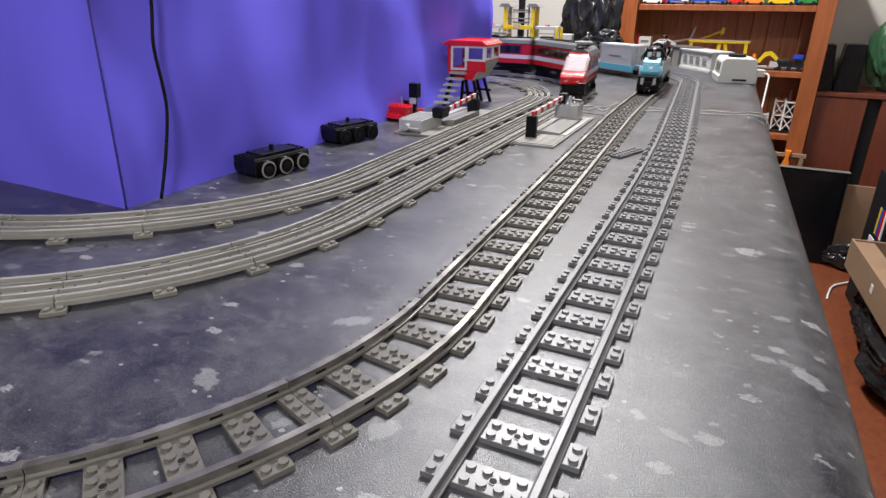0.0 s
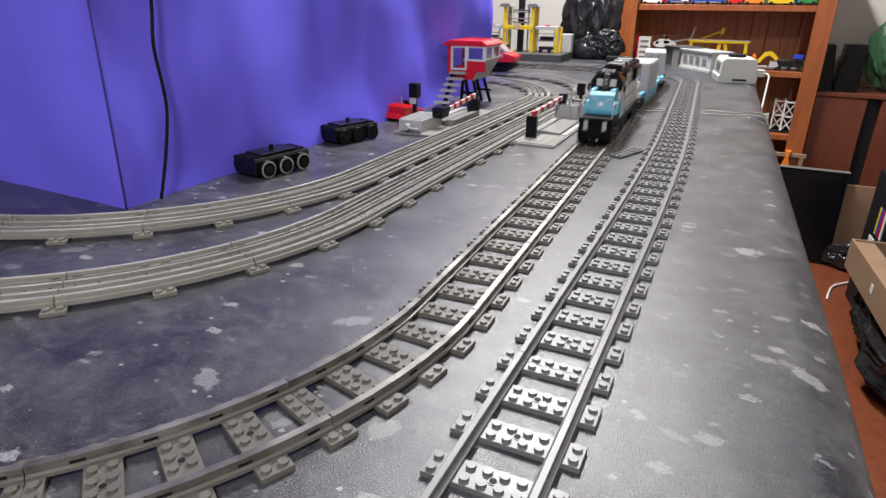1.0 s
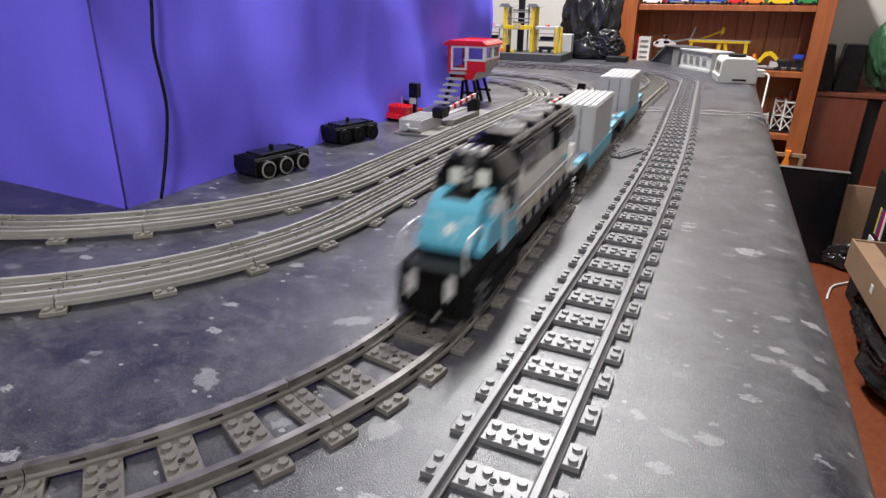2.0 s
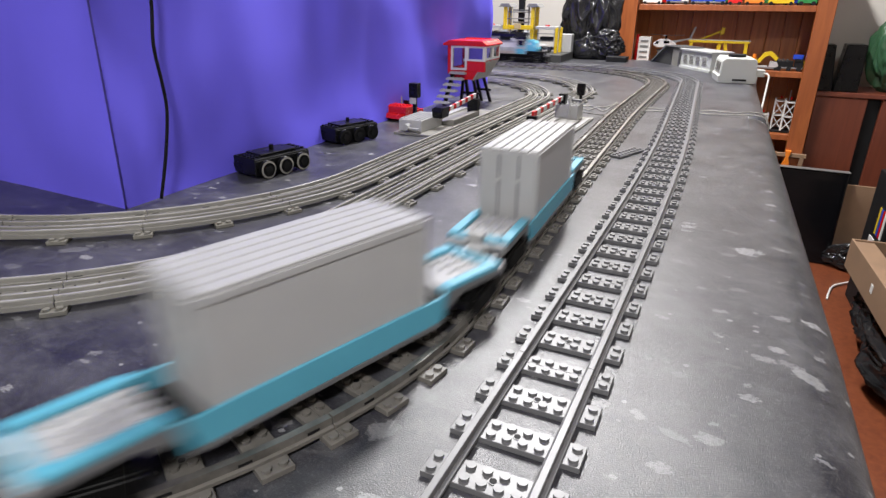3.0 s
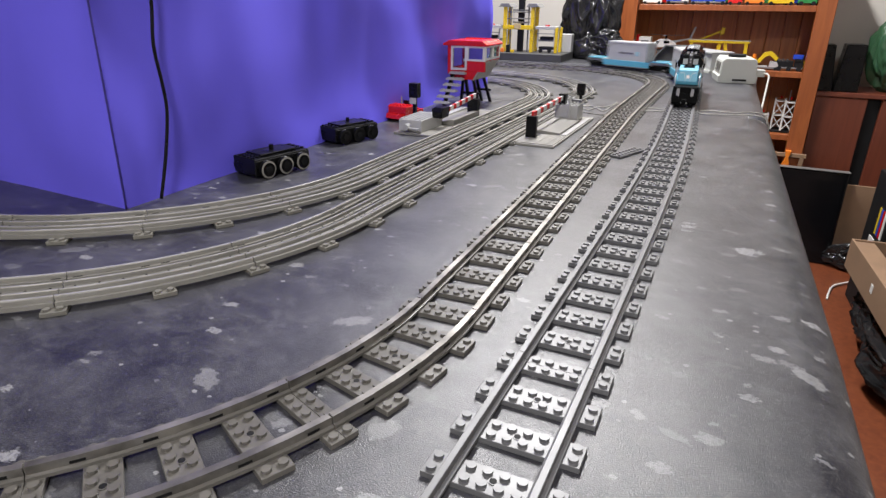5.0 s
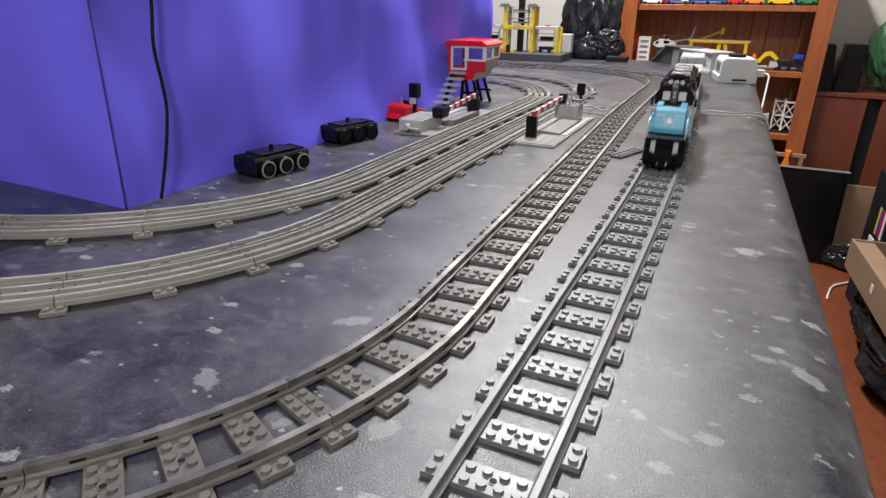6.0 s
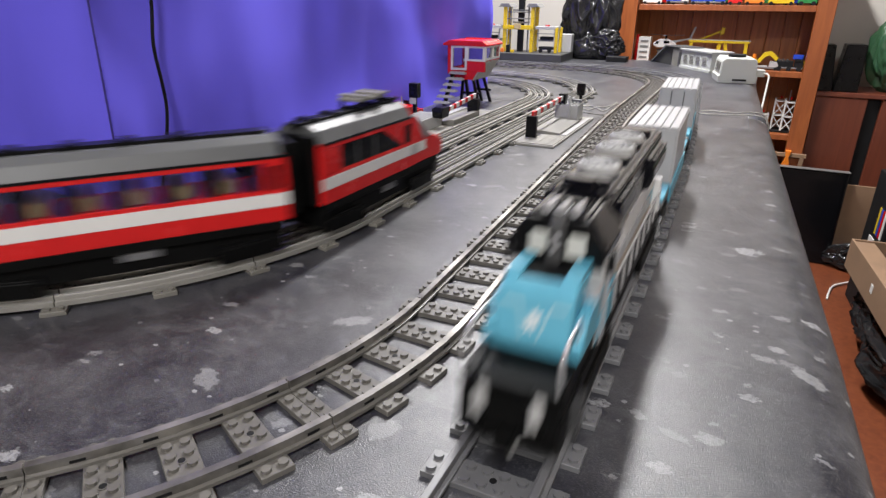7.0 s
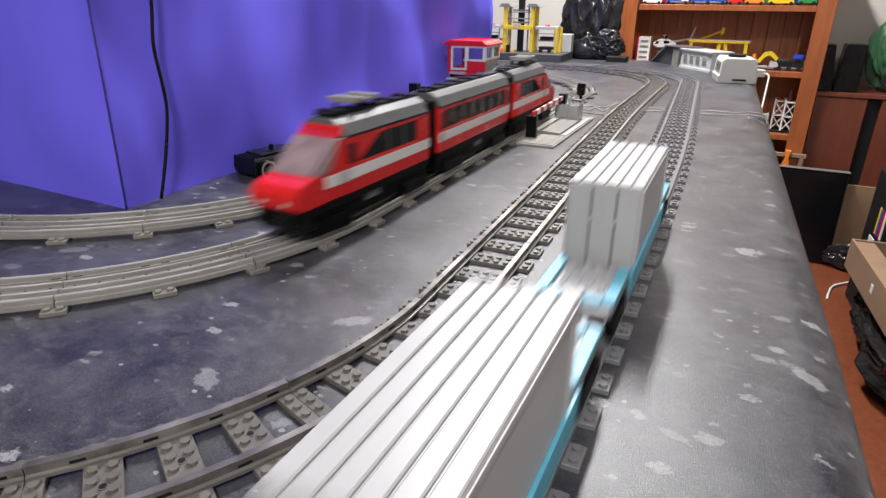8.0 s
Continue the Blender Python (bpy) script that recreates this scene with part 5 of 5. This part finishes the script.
def wagon(shade):
    root = empty("container_wagon", "azure well wagon carrying one grey ribbed container", "wagon", "container wagons")
    well = B()
    box(well, -22, 22, -84, 84, 15, 24, 0.5)
    part("well_floor", well, "deep_black", root)
    # black box added below the floor to stand for the shade there
    part("well_shade_filler", box(B(), -15, 15, -80, 80, 10.8, 15, 0.5), "deep_black", root)
    for s in (-1, 1):
        bm = B()
        prism(bm, [(-82, 33), (-78, 17.5), (78, 17.5), (82, 33)], s * 25.6 - 2 * (s > 0), s * 25.6 + 2 * (s < 0), "x", 0.3)
        part("side_sill", bm, "azure", root)
        part("lower_edge", box(B(), s * 24.2 - 1.6, s * 24.2 + 1.6, -78, 78, 14.3, 17.4, 0.3), "steel_grey", root, "grey edge below the sill")
        for e in (-1, 1):
            part("deck_edge", box(B(), s * 20.4 - 3.6, s * 20.4 + 3.6, e * 109 - 26, e * 109 + 26, 33.5, 37.0, 0.4), "azure", root)
            bm = B()
            prism(bm, [(e * 80, 26), (e * 88, 22), (e * 96, 29), (e * 140, 29), (e * 140, 33.4), (e * 80, 33.4)], s * 22.8 - 1.2, s * 22.8 + 1.2, "x", 0.2)
            part("gusset", bm, "steel_grey", root, "grey gusset under the deck")
        d = B()
        box(d, -21.8, 21.8, s * 114 - 28, s * 114 + 28, 27, 33.4, 0.4)
        studs(d, (-12, -4, 4, 12), [s * 114 + v for v in (-28, -20, -12, -4, 4)], 33.4, 8)
        part("end_deck", d, "container", root, "light grey studded end deck")
        part("end_beam", box(B(), -21, 21, s * 141.5 - 1.8, s * 141.5 + 1.8, 26, 33.4, 0.4), "steel_grey", root)
        part("end_strip", box(B(), -16.6, 16.6, s * 133 - 3.4, s * 133 + 3.4, 33.5, 36.6, 0.4), "azure", root)
        bm = B()
        rod(bm, (-14, s * 143.5 - (0 if s > 0 else 6), 23), 3.6, 6, "y", 10)
        rod(bm, (14, s * 143.5 - (0 if s > 0 else 6), 23), 3.6, 6, "y", 10)
        box(bm, -3.5, 3.5, s * 146 - 6, s * 146 + 6, 16, 22)
        part("coupler", bm, "black", root)
        wheel = B()
        rod(wheel, (-6, s * 139, 38), 4, 12, "x", 12)
        part("brake_wheel", wheel, "light_grey", root)
    container(root, shade)
    return root, [bogie(root, 114, 20), bogie(root, -114, 20)]


def express_car(cab):
    root = empty("express_cab_car" if cab else "express_coach", "red toy express %s with white stripe" % ("cab car, sloping nose" if cab else "coach, see-through windows"), "train car", "red express cars")
    front = 52 if cab else 113
    rear = -107 if cab else -113
    part("underframe", box(B(), -20.5, 20.5, rear + 2, 108, 16, 38, 0.6), "deep_black", root)
    for s in (-1, 1):
        part("equipment_box", box(B(), s * 20 - 2, s * 20 + 2, -6, 18, 24, 34, 0.5), "steel_grey", root, "grey box under the floor")
        part("skirt", box(B(), s * 22.4 - 1.2, s * 22.4 + 1.2, rear + 2, 110, 31, 38, 0.4), "deep_black", root)
    bm = B()
    box(bm, -24, 24, rear, front, 38, 66, 0.5)
    box(bm, -24, 24, rear, front, 88, 93, 0.4)
    box(bm, -24, 24, rear, -96, 66, 88, 0.3)
    if cab:
        nose, glasses = B(), []
        for s in (-1, 1):
            prism(bm, [(32, 65.8), (front, 65.8), (front, 88.2), (-6, 88.2)], s * 23 - 1, s * 23 + 1, "x")
        prism(nose, [(front, 38), (119, 38), (123, 42), (124, 54), (117, 61), (98, 66), (front, 72)], -23.8, 23.8, "x", 1.2)
        for s in (-1, 1):
            glasses.append(prism(B(), [(front, 64), (99, 64), (60, 93), (front, 93)], s * 22.4 - 1.4, s * 22.4 + 1.4, "x", 0.3))
    else:
        box(bm, -24, 24, 96, 113, 66, 88, 0.3)
    body = part("body", bm, "red", root)
    if cab:
        part("nose", nose, "red", body, "long sloping red nose")
        for s in (-1, 1):
            part("cab_pillar", prism(B(), [(52, 64), (76, 64), (60, 92), (52, 92)], s * 22.9 - 1.3, s * 22.9 + 1.3, "x", 0.2), "red", body)
        for glass in glasses:
            part("side_glass", glass, "windscreen", body, "pale side glass of the cab")
    for s in (-1, 1):
        part("stripe", box(B(), s * 24 - 0.4, s * 24 + 0.4, rear, 82 if cab else 113, 51.5, 62.5), "white", body, "white side stripe")
        part("marking", box(B(), s * 24.2 - 0.4, s * 24.2 + 0.4, 48 if cab else -112, 64 if cab else -100, 51, 62), "light_grey", body, "grey patch on the stripe")
        part("roof_line", box(B(), s * 24 - 0.5, s * 24 + 0.5, rear, front, 92, 94), "black", body)
        if cab:
            part("side_window", prism(B(), [(-80, 66.5), (30, 66.5), (-4, 87.5), (-80, 87.5)], s * 23.4 - 0.3, s * 23.4 + 0.3, "x"), "smoke", body, "slanted side window")
            part("cab_window", box(B(), s * 24 - 0.4, s * 24 + 0.4, 36, 48, 67, 86), "smoke", body)
            part("end_door", box(B(), s * 24 - 0.3, s * 24 + 0.3, -105, -79, 66, 88), "red", body)
            for y in (-52, -22):
                part("window_bar", box(B(), s * 23.7 - 0.4, s * 23.7 + 0.4, y - 1.5, y + 1.5, 66.5, 87.5), "charcoal", body)
            part("buffer", rod(B(), (s * 14, 117, 30), 4, 8, "y", 10), "black", root)
        else:
            for k in range(7):
                y = -90 + k * 30
                part("window_pillar", box(B(), s * 23 - 1, s * 23 + 1, y - 3, y + 3, 66, 88), "black", body)
            for k in range(6):
                y = -90 + k * 30
                part("window_pane", box(B(), s * 22.5 - 0.3, s * 22.5 + 0.3, y + 3, y + 27, 66, 88), "clear", body)
            for y in (-108, 100):
                part("door_window", box(B(), s * 24 - 0.3, s * 24 + 0.3, y, y + 8, 66, 86), "smoke", body)
    if cab:
        bm = B()
        prism(bm, [(98, 65), (99.4, 66.4), (60, 94.6), (58.6, 93)], -20, 20, "x", 0.2)
        part("windscreen", bm, "windscreen", body, "pale reflecting windscreen")
        part("wiper_strip", box(B(), -22, 22, 97, 101, 64.6, 66.4, 0.3), "red", body)
        part("cab_lining", box(B(), -20, 20, 50, 54, 66, 92), "matt_black", body)
        for x in (-12, 12):
            part("headlight", rod(B(), (x, 121, 46), 2.4, 2.6, "y", 10), "light_grey", body)
        part("pilot", prism(B(), [(100, 20), (116, 20), (118, 38), (100, 38)], -22, 22, "x", 0.6), "black", root)
    else:
        for k in range(6):
            part("seat", box(B(), -18, 18, -84 + k * 30, -74 + k * 30, 66, 76, 0.5), "tan", body)
    bm = B()
    rend = 50 if cab else 110
    prism(bm, [(-23.6, 93.5), (23.6, 93.5), (19, 104), (12, 109), (-12, 109), (-19, 104)], rear + 3, rend, "y", 0.6)
    roof = part("roof", bm, "roof_grey", root, "grey sloping roof")
    bm = B()
    box(bm, -7, 7, -110, rend - 4, 108.6, 111.6, 0.4)
    for k in range(5):
        box(bm, -9, 9, -96 + k * 34, -86 + k * 34, 111, 113.5, 0.4)
    part("roof_walk", bm, "black", roof)
    if cab:
        part("roof_end", prism(B(), [(48, 93.5), (62, 93.5), (54, 98), (48, 105)], -20, 20, "x", 0.4), "red", roof, "red roof front")
        bm = B()
        for x in (-9, 9):
            for y in (-24, 16):
                part("insulator", rod(B(), (x, y, 111), 2.2, 8, sides=8), "black", roof)
        box(bm, -12, 12, -26, 20, 118, 121, 0.5)
        box(bm, -15, 15, -20, -12, 121, 124, 0.5)
        box(bm, -15, 15, 4, 14, 121, 124, 0.5)
        rod(bm, (-15, 20, 123), 1.4, 30, "x", 8)
        part("pantograph", bm, "old_grey", roof, "folded grey pantograph")
        bm = B()
        box(bm, -8, 8, 30, 44, 109, 113, 0.4)
        box(bm, -12, 12, 32, 42, 113, 115, 0.3)
        part("roof_horn", bm, "black", roof)
    for ob in [body, roof] + body.children_recursive + roof.children_recursive:
        ob.data.transform(Matrix.Translation((0, 0, 0.038)) @ Matrix.Diagonal((1, 1, 0.91, 1)) @ Matrix.Translation((0, 0, -0.038)))
    part("gangway", box(B(), -20, 20, rear - 8, rear, 40, 96, 0.6), "deep_black", root)
    if cab:
        for ob in root.children_recursive:
            ob.data.transform(Matrix.Diagonal((1, 0.935, 1, 1)))
    else:
        part("gangway", box(B(), -20, 20, 113, 121, 40, 96, 0.6), "deep_black", root)
    half = 68 if cab else 74
    return root, [bogie(root, half, 22), bogie(root, -half, 22)]


def run(way, cars, where, closed=False):
    """Key cars along a way. cars: (car, bogies, distance of its middle behind the head, half its wheelbase, turned)."""
    times = [i / 10 for i in range(81)]
    for car, trucks, behind, base, turned in cars:
        rows, left = [], [[], []]
        for t in times:
            s = where(t) - behind
            (a, ha), (b, hb) = way.at(s + base, closed), way.at(s - base, closed)
            mid, d = (a + b) / 2, a - b
            rz = math.degrees(math.atan2(-d.x, d.y))
            rows.append((t, pose(mid.x, mid.y, 0, rz=rz + (180 if turned else 0))))
            for k, h in enumerate((ha, hb)):
                swing = (h - rz + 180) % 360 - 180
                left[1 - k if turned else k].append((t, pose(0, trucks[1 - k if turned else k].location.y, 0, rz=swing)))
        walk(car, rows)
        for truck, r in zip(trucks, left):
            walk(truck, r)


def steady(keys):
    """Distance against time through a few keys, straight between."""
    def f(t):
        for (a, u), (b, v) in zip(keys, keys[1:]):
            if t <= b:
                return u + (v - u) * (t - a) / (b - a)
        (a, u), (b, v) = keys[-2:]
        return v + (v - u) * (t - b) / (b - a)
    return f


TRAINS = {}
for which in ("B", "C"):
    TRAINS[which] = [locomotive(), wagon("container"), wagon("container")]
TRAINS["A"] = [express_car(True), express_car(False), express_car(True)]

lay(WAY_C, new_track("steel_grey", "steel_grey", False, "dark grey plastic %s track piece"))
lay(WAY_B, new_track("tan_grey", "tan_grey", True, "brownish grey %s track piece with nickel rails"))
old = old_track()
lay(WAY_A, old)
lay(WAY_I, old)


def motions():
    # on ways B and C the trains run against the way's own sense, towards the viewer
    for way, key, where in ((WAY_B, "B", steady([(0, S_B + 1.244), (1.5, S_B + 0.396), (3.0, S_B - 0.429), (3.5, S_B - 0.670), (4.0, S_B - 0.950), (4.2, S_B - 1.058), (8, S_B - 1.058 - 0.53 * 3.8)])),
                            (WAY_C, "C", steady([(0, S_C + 1.358 + 4.5 * 0.53), (4.5, S_C + 1.358), (5.8, S_C + 0.685), (6.5, S_C + 0.325), (7.0, S_C + 0.030), (8, S_C - 0.492)]))):
        loco, first, second = TRAINS[key]
        run(way, [(*loco, -0.145, 0.091, True), (*first, -0.450, 0.114, True), (*second, -0.753, 0.114, True)], where)
    a = TRAINS["A"]
    run(WAY_A, [(*a[0], 0.126, 0.068, False), (*a[1], 0.360, 0.074, False), (*a[2], 0.599, 0.068, True)],
        steady([(0, 1.512), (0.8, 1.942), (6.2, 4.888), (6.6, 5.066), (7.0, 5.239), (7.5, 5.461), (8.0, 5.696)]), True)


S_C = 0.416
S_B = 12 * STRAIGHT + CURVE * math.pi / 2 - 0.130
motions()
